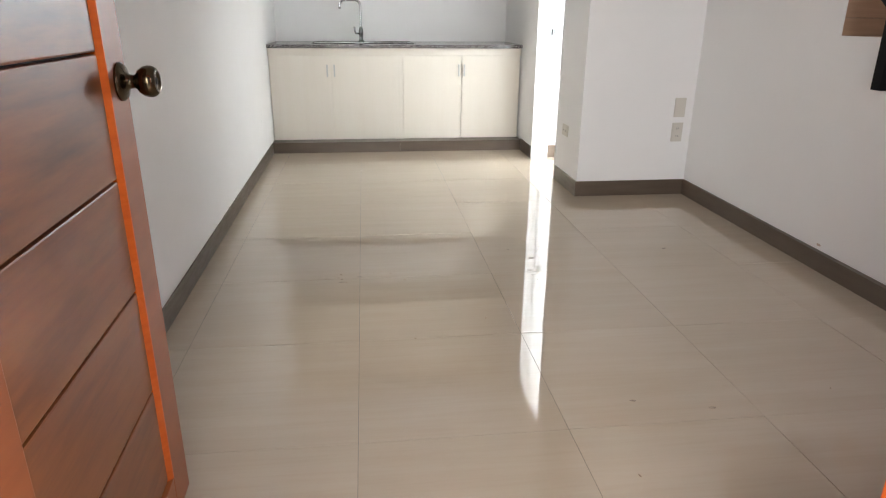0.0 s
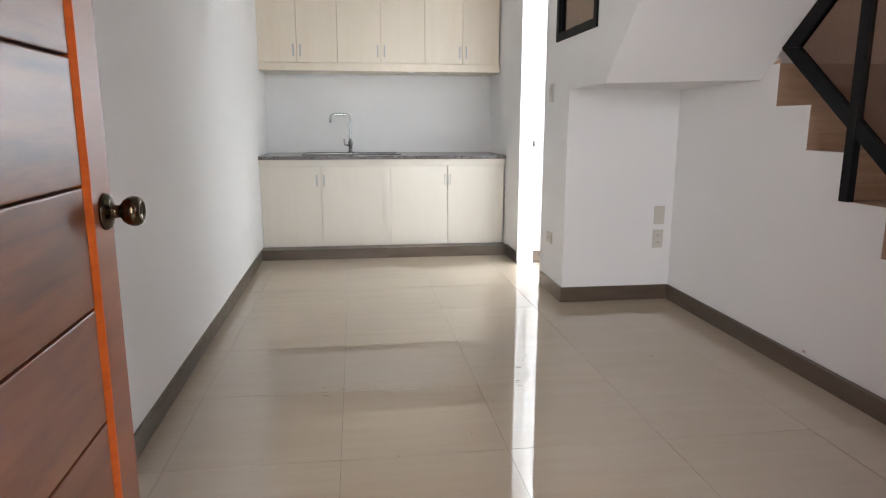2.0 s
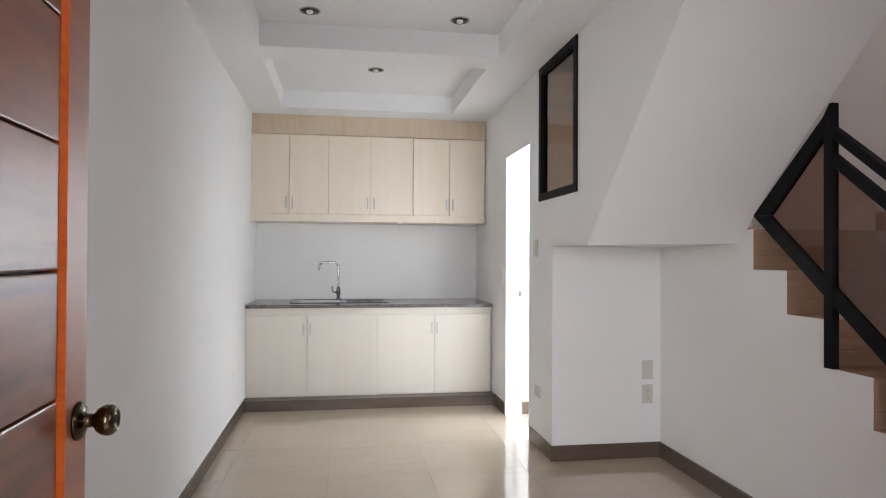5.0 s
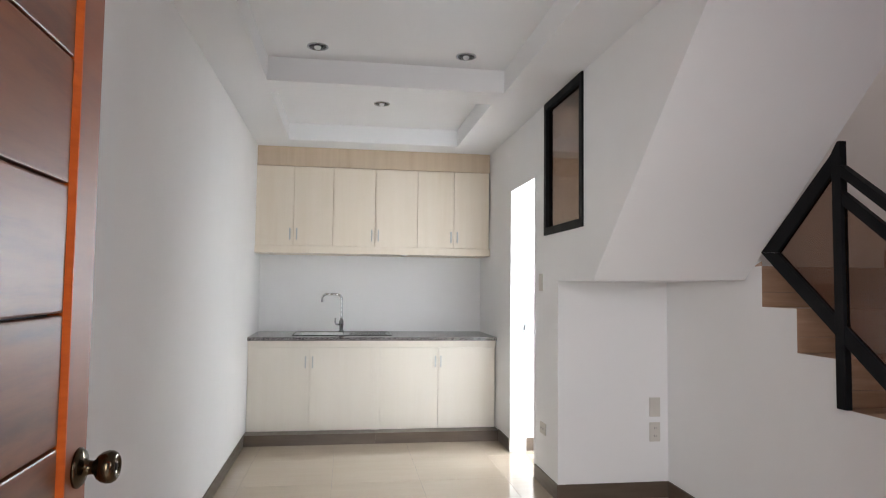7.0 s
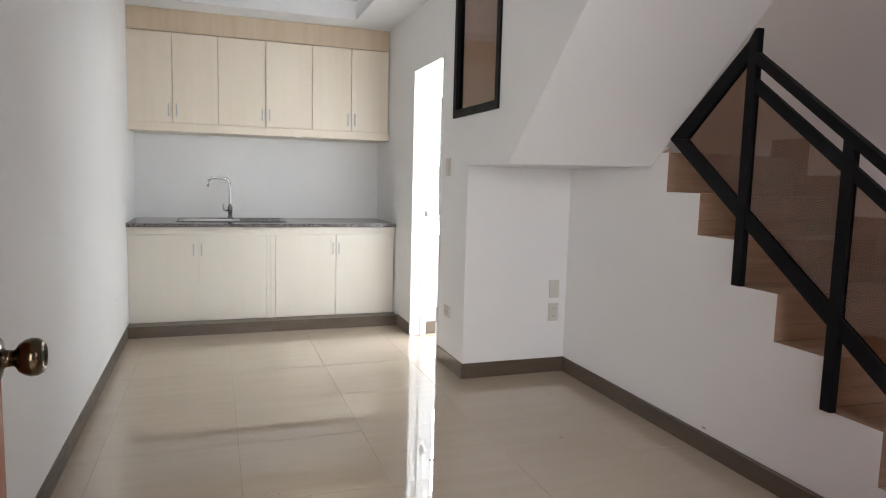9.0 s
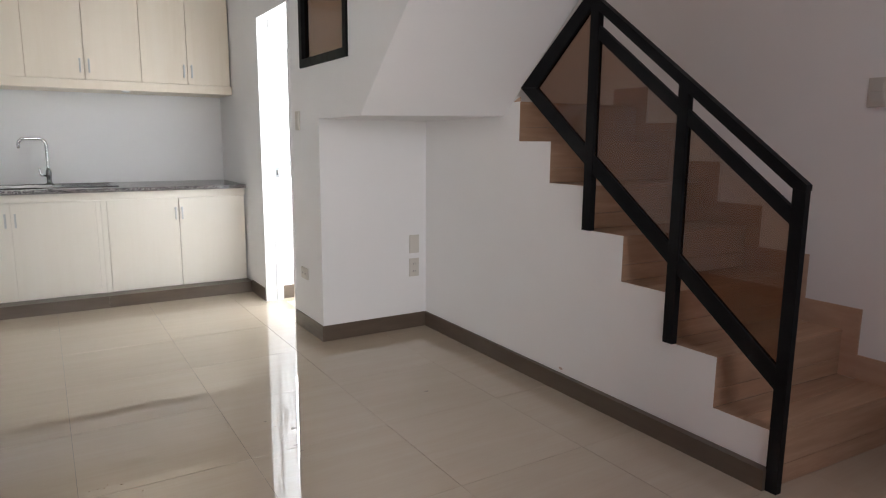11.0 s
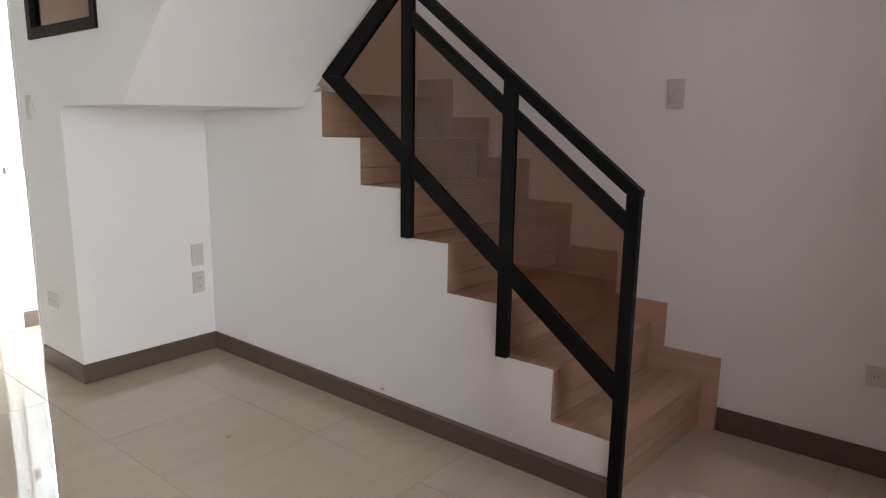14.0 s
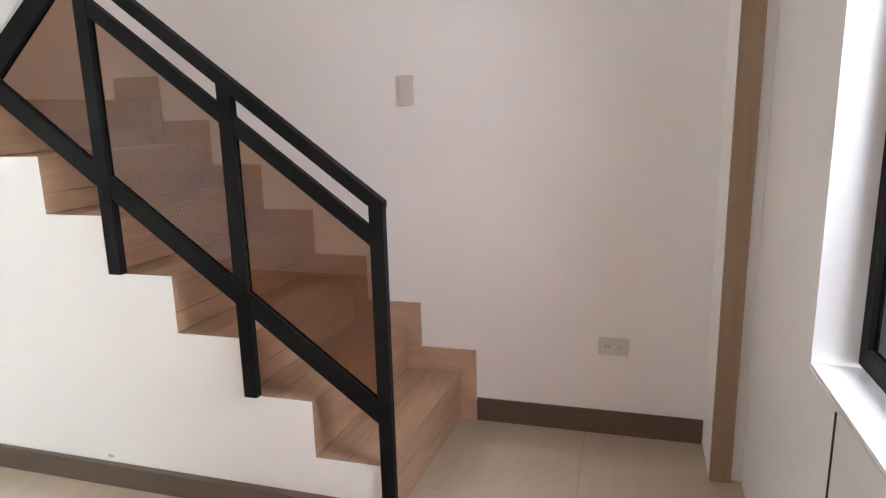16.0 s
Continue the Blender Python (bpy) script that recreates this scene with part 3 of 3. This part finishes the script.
for i in range(7):
    ys, yr = riser_y(i, xa), riser_y(i, xb)
    z0, z1 = lev(i), lev(i + 1)
    cut = z0 + (z1 - z0) * 0.36
    part("riser_tile", slab(xa, xb, ys, ys + 0.012, yr, yr + 0.012, z0 + 0.0006, cut - 0.001), STAIR_TILE, stair)
    part("riser_tile", slab(xa, xb, ys, ys + 0.012, yr, yr + 0.012, cut + 0.001, z1 - 0.0012), STAIR_TILE, stair)
    if i < 6:
        mid = GO * 0.56
        part("tread_tile", slab(xa, xb, ys - 0.003, ys + mid - 0.001, yr - 0.003, yr + mid - 0.001, z1 - 0.012, z1), STAIR_TILE, stair)
        part("tread_tile", slab(xa, xb, ys + mid + 0.001, ys + GO, yr + mid + 0.001, yr + GO, z1 - 0.012, z1), STAIR_TILE, stair)
    else:
        for k in range(9):
            part("landing_tile", slab(xa, xb, ys - 0.003 + 0.144 * k, ys + 0.142 + 0.144 * k - 0.003, yr - 0.003 + 0.144 * k, yr + 0.139 + 0.144 * k, z1 - 0.012, z1), STAIR_TILE, stair)

# stepped skirting on the wall, one piece for each step
W, H = 0.072, 0.108
for i in range(7):
    y = riser_y(i, xb)
    z0, z1 = lev(i), lev(i + 1)
    low = z0
    pts = [(y - W, low), (y - W, z1 + H), (y + GO - W - 0.0008, z1 + H), (y + GO - W - 0.0008, z1 - 0.02), (y + 0.002, z1 - 0.02), (y + 0.002, low)]
    part("skirting_tile", prism(B(), pts, "x", xb, XR), STAIR_SKIRT, stair, "pale oak-look stepped skirting tile")

# ---- stair railing ----
rail = thing("stair_railing", (XS - 0.01, 1.38, 0), "black metal stair railing with bronze glass panels", "railing")
ra, rb = XS - 0.018, XS + 0.014


def top_rail_z(y):
    return 1.106 + 0.765 * (y - 1.385)


def mid_rail_z(y):
    return 1.035 + 0.768 * (y - 1.441)


def low_rail_z(y):
    return 0.377 + 0.767 * (y - 1.433)


def bar(pts, a=ra, b=rb):
    return prism(B(), pts, "x", a, b, 0.002)


part("post", bar([(1.397, 0.0), (1.443, 0.0), (1.443, top_rail_z(1.443) - 0.045), (1.397, top_rail_z(1.397))]), BLACK, rail)
part("post", bar([(1.886, lev(2)), (1.935, lev(2)), (1.935, top_rail_z(1.935) - 0.047), (1.886, top_rail_z(1.886) - 0.047)]), BLACK, rail)
part("post", bar([(2.386, lev(4)), (2.438, lev(4)), (2.438, 1.932), (2.404, 1.976), (2.386, 1.976)]), BLACK, rail)
c, e = ra + 0.003, rb - 0.003
part("handrail", bar([(1.444, top_rail_z(1.444) - 0.05), (2.385, top_rail_z(2.385) - 0.05), (2.385, top_rail_z(2.385)), (1.395, top_rail_z(1.395) + 0.001), (1.395, top_rail_z(1.395) - 0.02)], ra - 0.003, rb + 0.003), BLACK, rail)
for a, b in ((1.444, 1.885), (1.936, 2.385)):
    part("middle_rail", bar([(a, mid_rail_z(a) - 0.06), (b, mid_rail_z(b) - 0.06), (b, mid_rail_z(b)), (a, mid_rail_z(a))], c, e), BLACK, rail)
    part("bottom_rail", bar([(a, low_rail_z(a)), (b, low_rail_z(b)), (b, low_rail_z(b) + 0.082), (a, low_rail_z(a) + 0.082)], c, e), BLACK, rail)
    part("glass_panel", prism(B(), [(a, low_rail_z(a) + 0.082), (b, low_rail_z(b) + 0.082), (b, mid_rail_z(b) - 0.06), (a, mid_rail_z(a) - 0.06)], "x", XS - 0.003, XS + 0.003), BRONZE_GLASS, rail, "bronze tinted glass panel")
a, b = 2.439, 2.93
part("bottom_rail", bar([(a, low_rail_z(a)), (b, low_rail_z(b)), (2.806, 1.518), (a, low_rail_z(a) + 0.082)], c, e), BLACK, rail)
part("slanting_rail", bar([(2.93, low_rail_z(2.93) + 0.0005), (2.441, 1.93), (2.441, 1.842), (2.806, 1.5185)], c, e), BLACK, rail)
part("glass_panel", prism(B(), [(2.441, low_rail_z(2.441) + 0.082), (2.806, 1.518), (2.441, 1.842)], "x", XS - 0.003, XS + 0.003), BRONZE_GLASS, rail, "bronze tinted glass panel")

# ---- kitchen ----
YC = 5.645           # cabinet front
YK = 5.66


def handle(x, y, z0, z1, parent):
    bm = B()
    box(bm, x - 0.006, x + 0.006, y - 0.028, y - 0.021, z0, z1, 0.0015)
    for z in (z0 + 0.008, z1 - 0.016):
        box(bm, x - 0.005, x + 0.005, y - 0.021, y, z, z + 0.008)
    return part("handle", bm, SATIN, parent, "satin nickel bar handle")


def lower_unit(x0, x1, doors, label):
    u = thing("base_cabinet", ((x0 + x1) / 2, YC, 0), label, "cabinet", "kitchen base cabinets")
    bm = B()
    box(bm, x0, x1, YC + 0.034, YB - 0.002, 0.09, 0.856)
    part("body", bm, LAMINATE, u)
    part("top_panel", box(B(), x0, x1, YC - 0.0, YC + 0.0195, 0.797, 0.856, 0.001), LAMINATE, u)
    part("plinth", box(B(), x0, x1, 5.515, YK + 0.02, 0.0, 0.0895), SKIRT, u, "dark brown tiled plinth")
    for a, b, hx in doors:
        d = part("door", box(B(), a, b, YC, YC + 0.018, 0.092, 0.7945, 0.0012), LAMINATE, u)
        handle(hx, YC, 0.625, 0.725, d)
    return u


u = lower_unit(0.004, 1.092, ((0.012, 0.5265, 0.492), (0.5295, 1.0555, 0.552)), "pale maple laminate base cabinet under the sink")
part("stile", box(B(), 1.058, 1.0915, YC, YC + 0.0195, 0.09, 0.796), LAMINATE, u)
u = lower_unit(1.0925, 2.161, ((1.1325, 1.6385, 1.613), (1.6415, 2.152, 1.661)), "pale maple laminate base cabinet beside the doorway")
part("stile", box(B(), 1.093, 1.13, YC, YC + 0.0195, 0.09, 0.796), LAMINATE, u)

# worktop with a cut-out for the sink
SXA, SXB, SYA, SYB = 0.42, 0.80, 5.86, 6.2
bm = B()
z0, z1 = 0.857, 0.887
box(bm, 0.002, SXA, YC - 0.03, YB - 0.001, z0, z1)
box(bm, SXB, 2.163, YC - 0.03, YB - 0.001, z0, z1)
box(bm, SXA, SXB, YC - 0.03, SYA, z0, z1)
box(bm, SXA, SXB, SYB, YB - 0.001, z0, z1)
solid("worktop", bm, GRANITE, "speckled grey-brown granite kitchen worktop", "worktop", kind="")

sink = thing("kitchen_sink", (0.8, 5.86, 0.887), "stainless steel sink with a drainer set in the worktop", "sink")
bm = B()
for a in ((0.36, SXA, 5.80, 6.26), (SXA, SXB, 5.80, SYA), (SXA, SXB, SYB, 6.26), (SXB, 1.24, 5.80, 6.26)):
    box(bm, a[0], a[1], a[2], a[3], 0.887, 0.8883)
part("rim", bm, SHADED_STEEL, sink)
bm = B()
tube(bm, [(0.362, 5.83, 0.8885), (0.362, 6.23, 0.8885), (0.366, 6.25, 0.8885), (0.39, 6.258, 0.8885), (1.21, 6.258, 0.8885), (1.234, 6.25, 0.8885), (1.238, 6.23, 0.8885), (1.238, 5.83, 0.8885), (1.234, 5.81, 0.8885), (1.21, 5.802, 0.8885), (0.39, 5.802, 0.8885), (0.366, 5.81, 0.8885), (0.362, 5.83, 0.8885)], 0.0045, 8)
part("rolled_edge", bm, SHADED_METAL, sink, "rolled steel edge of the sink with dark reflection painted in")
bm = B()
box(bm, SXA, SXA + 0.003, SYA, SYB, 0.72, 0.887)
box(bm, SXB - 0.003, SXB, SYA, SYB, 0.72, 0.887)
box(bm, SXA, SXB, SYA, SYA + 0.003, 0.72, 0.887)
box(bm, SXA, SXB, SYB - 0.003, SYB, 0.72, 0.887)
box(bm, SXA, SXB, SYA, SYB, 0.715, 0.72)
part("bowl", bm, LIT_BOWL_STEEL, sink)
for k in range(8):
    part("drainer_rib", box(B(), 0.86, 1.2, 5.87 + 0.045 * k, 5.885 + 0.045 * k, 0.8883, 0.890, 0.0006), SHADED_STEEL, sink)

tap = thing("kitchen_tap", (0.785, 6.225, 0.8885), "chrome gooseneck kitchen tap at the back of the sink", "tap")
tx, ty = 0.785, 6.228
# base coloured darker than the spout, as chrome with dark reflections
part("base", lathe(B(), [(0.03, 0), (0.03, 0.006), (0.022, 0.012), (0.0175, 0.02), (0.0175, 0.055), (0.021, 0.065), (0.021, 0.10), (0.015, 0.115), (0.011, 0.13)], (tx, ty, 0.8885), (0, 0, 1)), SHADED_METAL, tap)
path = [(tx, ty, 1.0)] + [(tx, ty, 1.0 + 0.022 * k) for k in range(1, 10)]
for k in range(1, 8):
    an = math.radians(90 * k / 7)
    path.append((tx - 0.05 * (1 - math.cos(an)), ty, 1.198 + 0.05 * math.sin(an)))
for k in range(1, 6):
    path.append((tx - 0.05 - 0.018 * k, ty, 1.248))
for k in range(1, 8):
    an = math.radians(90 * k / 7)
    path.append((tx - 0.14 - 0.045 * math.sin(an), ty, 1.248 - 0.045 * (1 - math.cos(an))))
path += [(tx - 0.185, ty, 1.19), (tx - 0.185, ty, 1.172)]
part("spout", tube(B(), path, 0.011), CHROME, tap)
part("lever", tube(B(), [(tx - 0.015, ty, 0.958), (tx - 0.05, ty - 0.006, 0.962), (tx - 0.058, ty - 0.008, 0.985), (tx - 0.058, ty - 0.008, 1.02)], 0.008), CHROME, tap)

# upper units
YU = 5.93


def upper_unit(x0, x1, xm, label):
    u = thing("wall_cabinet", ((x0 + x1) / 2, YU, 1.69), label, "cabinet", "kitchen wall cabinets")
    part("body", box(B(), x0, x1, YU + 0.032, YB - 0.001, 1.69, 2.42), LAMINATE_WARM, u)
    for a, b, hx in ((x0 + 0.002, xm - 0.002, xm - 0.03), (xm + 0.002, x1 - 0.002, xm + 0.03)):
        d = part("door", box(B(), a, b, YU, YU + 0.018, 1.692, 2.412, 0.0015), LAMINATE_UP, u)
        handle(hx, YU, 1.742, 1.846, d)


upper_unit(0.003, 0.692, 0.34, "pale maple laminate wall cabinet with two doors beside the wall")
upper_unit(0.693, 1.470, 1.077, "pale maple laminate wall cabinet with two doors above the sink")
upper_unit(1.471, 2.155, 1.816, "pale maple laminate wall cabinet with two doors beside the doorway")
solid("trim_light_rail", box(B(), 0.002, 2.16, YU - 0.02, YB - 0.001, 1.622, 1.689, 0.002), LAMINATE_UP, "pale maple light rail under the wall cabinets", "trim")
solid("trim_fascia", box(B(), 0.002, 2.163, YU + 0.022, YB - 0.001, 2.421, ZC - 0.001), LAMINATE_WARM, "warm maple laminate fascia above the wall cabinets", "trim")

uc = thing("cabinet_light", (1.352, YU + 0.01, 1.622), "small white light under the wall cabinets", "lamp")
part("housing", lathe(B(), [(0.033, 0.0), (0.033, -0.006), (0.028, -0.011), (0.018, -0.012)], (1.352, YU + 0.03, 1.622), (0, 0, 1)), WHITE_GLOSS, uc)

# ---- sockets and switches ----
def plate(name, centre, normal, w, h, kind, label):
    """A wall plate facing the given side: x-, x+, y-."""
    p = thing(name, centre, label, "socket" if kind == "socket" else "switch" if kind == "switch" else "cover plate", "wall plates")
    cx, cy, cz = centre

    def local(u0, u1, z0, z1, d0, d1, bev):
        bm = B()
        if normal == "x-":
            return box(bm, cx - d1, cx - d0, cy + u0, cy + u1, cz + z0, cz + z1, bev)
        if normal == "x+":
            return box(bm, cx + d0, cx + d1, cy + u0, cy + u1, cz + z0, cz + z1, bev)
        return box(bm, cx + u0, cx + u1, cy - d1, cy - d0, cz + z0, cz + z1, bev)

    base = part("cover", local(-w / 2, w / 2, -h / 2, h / 2, 0, 0.008, 0.002), PLATE, p)
    wide = w > h
    if kind == "blank":
        return p
    part("insert", local(-w * 0.36, w * 0.36, -h * 0.36, h * 0.36, 0.008, 0.0105, 0.001), PLATE, p)
    if kind == "switch":
        part("rocker", local(-w * 0.3, w * 0.3, 0.002, h * 0.3, 0.0105, 0.014, 0.001), PLATE, p)
        part("rocker", local(-w * 0.3, w * 0.3, -h * 0.3, -0.002, 0.0105, 0.0135, 0.001), PLATE, p)
    else:
        for s in (-1, 1):
            cu, cv = (s * w * 0.2, 0) if wide else (0, s * h * 0.2)
            for q in (-0.006, 0.006):
                part("slot", local(cu + q - 0.0013, cu + q + 0.0013, cv - 0.005, cv + 0.005, 0.0105, 0.0112, 0), SLOT, p)
    return p


plate("blank_plate", (2.813, YA, 0.573), "y-", 0.072, 0.122, "blank", "ivory blank cover plate on the alcove wall")
plate("socket_outlet", (2.812, YA, 0.415), "y-", 0.072, 0.122, "socket", "ivory double socket on the alcove wall")
plate("socket_outlet", (0.0, 5.03, 0.375), "x+", 0.072, 0.118, "socket", "ivory socket on the side wall near the kitchen")
plate("socket_outlet", (XD, 4.235, 0.385), "x-", 0.118, 0.075, "socket", "ivory double socket on the pier beside the doorway")
plate("light_switch", (XD, 4.29, 1.372), "x-", 0.075, 0.12, "switch", "ivory light switch beside the doorway")
plate("light_switch", (XR, 1.608, 1.464), "x-", 0.075, 0.122, "switch", "ivory two-gang light switch above the stairs")
plate("socket_outlet", (XR, 0.729, 0.397), "x-", 0.122, 0.075, "socket", "ivory double socket beside the stairs")

# ---- ceiling lights ----
def downlight(x, y, z):
    d = thing("downlight", (x, y, z), "unlit recessed chrome downlight in the ceiling tray", "ceiling light", "ceiling downlights")
    part("trim_ring", lathe(B(), [(0.062, 0.0), (0.064, -0.004), (0.056, -0.007), (0.05, -0.003), (0.05, -0.001)], (x, y, z), (0, 0, 1)), CHROME, d)
    part("reflector", lathe(B(), [(0.05, -0.003), (0.043, -0.0022), (0.03, -0.0016), (0.012, -0.0012)], (x, y, z), (0, 0, 1)), SHADED_STEEL, d)
    part("bulb", lathe(B(), [(0.02, -0.002), (0.02, -0.012), (0.014, -0.018), (0.004, -0.02)], (x, y, z), (0, 0, 1), 16), WHITE_GLOSS, d)


downlight(0.629, 3.775, ZC + 0.15)
downlight(1.525, 3.783, ZC + 0.15)
downlight(1.07, 4.92, ZC + 0.15)

# ---- floor tiles ----
GX, GY, P = 0.152, 1.434, 0.6015
whole = None
for i in range(-1, 6):
    for j in range(-3, 9):
        x0, x1 = max(GX + P * i, 0.001), min(GX + P * (i + 1), XR - 0.001)
        y0, y1 = max(GY + P * j, YO + 0.001), min(GY + P * (j + 1), YB - 0.001)
        if x1 - x0 < 0.02 or y1 - y0 < 0.02 or (x0 > XT and y0 > 4.25) or y0 > 5.68:
            continue
        full = x1 - x0 > P - 0.003 and y1 - y0 > P - 0.003
        if full and whole is not None:
            ob = new("tile", whole)
        else:
            bm = B()
            w, h = (x1 - x0) / 2 - 0.0009, (y1 - y0) / 2 - 0.0009
            box(bm, -w, w, -h, h, -0.01, 0.0)
            me = bpy.data.meshes.new("tile")
            bm.to_mesh(me)
            bm.free()
            me.materials.append(TILE)
            ob = new("tile", me)
            if full:
                whole = me
        ob.location = ((x0 + x1) / 2, (y0 + y1) / 2, random.uniform(-0.0003, 0.0003))
        ob.rotation_euler = (random.uniform(-0.0008, 0.0008), random.uniform(-0.0008, 0.0008), 0)
        ob.parent = floor
solid("floor_service", box(B(), XT, XR, 4.25, YB, -0.01, 0.0), SERVICE_TILE, "beige tiled floor of the service room", "floor")

# ---- crumbs of dry leaf and grit on the floor ----
spots = [(1.248, 2.179, 1.1, 0.011), (1.478, 1.219, 1.9, 0.007), (2.258, 1.557, 0.9, 0.005), (0.958, 2.033, 2.4, 0.006)]
for k in range(14):
    spots.append((0.76 + random.gauss(0, 0.10), 2.66 + random.gauss(0, 0.035), random.uniform(0, 3.1), random.uniform(0.002, 0.006)))
for k in range(6):
    spots.append((1.5 + random.gauss(0, 0.08), 2.85 + random.gauss(0, 0.12), random.uniform(0, 3.1), random.uniform(0.002, 0.006)))
for x, y, turn, size in spots:
    bm = B()
    lathe(bm, [(0.0006, -size), (0.0018, -size * 0.5), (0.0022, 0.0), (0.0015, size * 0.6), (0.0005, size)], (x, y, 0.0018), (math.cos(turn), math.sin(turn), 0), 7)
    solid("dry_crumb", bm, WOODTRIM, "small brown dry crumb on the tile floor", "debris", kind="", group="crumbs on the floor")


# ---- dried smears on the tiles ----
for x, y, a, b in ((1.589, 2.817, 0.016, 0.011), (1.545, 2.66, 0.012, 0.006), (1.545, 2.6, 0.011, 0.006), (1.50, 2.95, 0.007, 0.006), (1.596, 1.556, 0.010, 0.006), (1.822, 1.494, 0.014, 0.006), (2.304, 2.888, 0.012, 0.007), (0.75, 2.655, 0.013, 0.005), (0.674, 2.60, 0.012, 0.004)):
    ring = []
    for k in range(11):
        an = k * math.tau / 11
        r = random.uniform(0.65, 1.2)
        ring.append((x + a * r * math.cos(an), y + b * r * math.sin(an)))
    solid("dried_smear", prism(B(), ring, "z", -0.0002, 0.0011), DRIED, "small dried brown smear on the polished tiles", "debris", kind="", group="smears on the floor")

# ---- small chip in the plaster over the stair skirting ----
CHIP = mottled("bare_plaster_chip", (0.52, 0.40, 0.33), (0.66, 0.55, 0.47), 90.0, 0.85)
ring = []
for k in range(13):
    an = k * math.tau / 13
    q = random.uniform(0.6, 1.15)
    ring.append((2.562 + 0.014 * q * math.cos(an), 0.113 + 0.007 * q * math.sin(an)))
solid("plaster_chip", prism(B(), ring, "x", XS - 0.0004, XS + 0.001), CHIP, "small pinkish chip in the white plaster above the skirting", "wall mark", kind="")
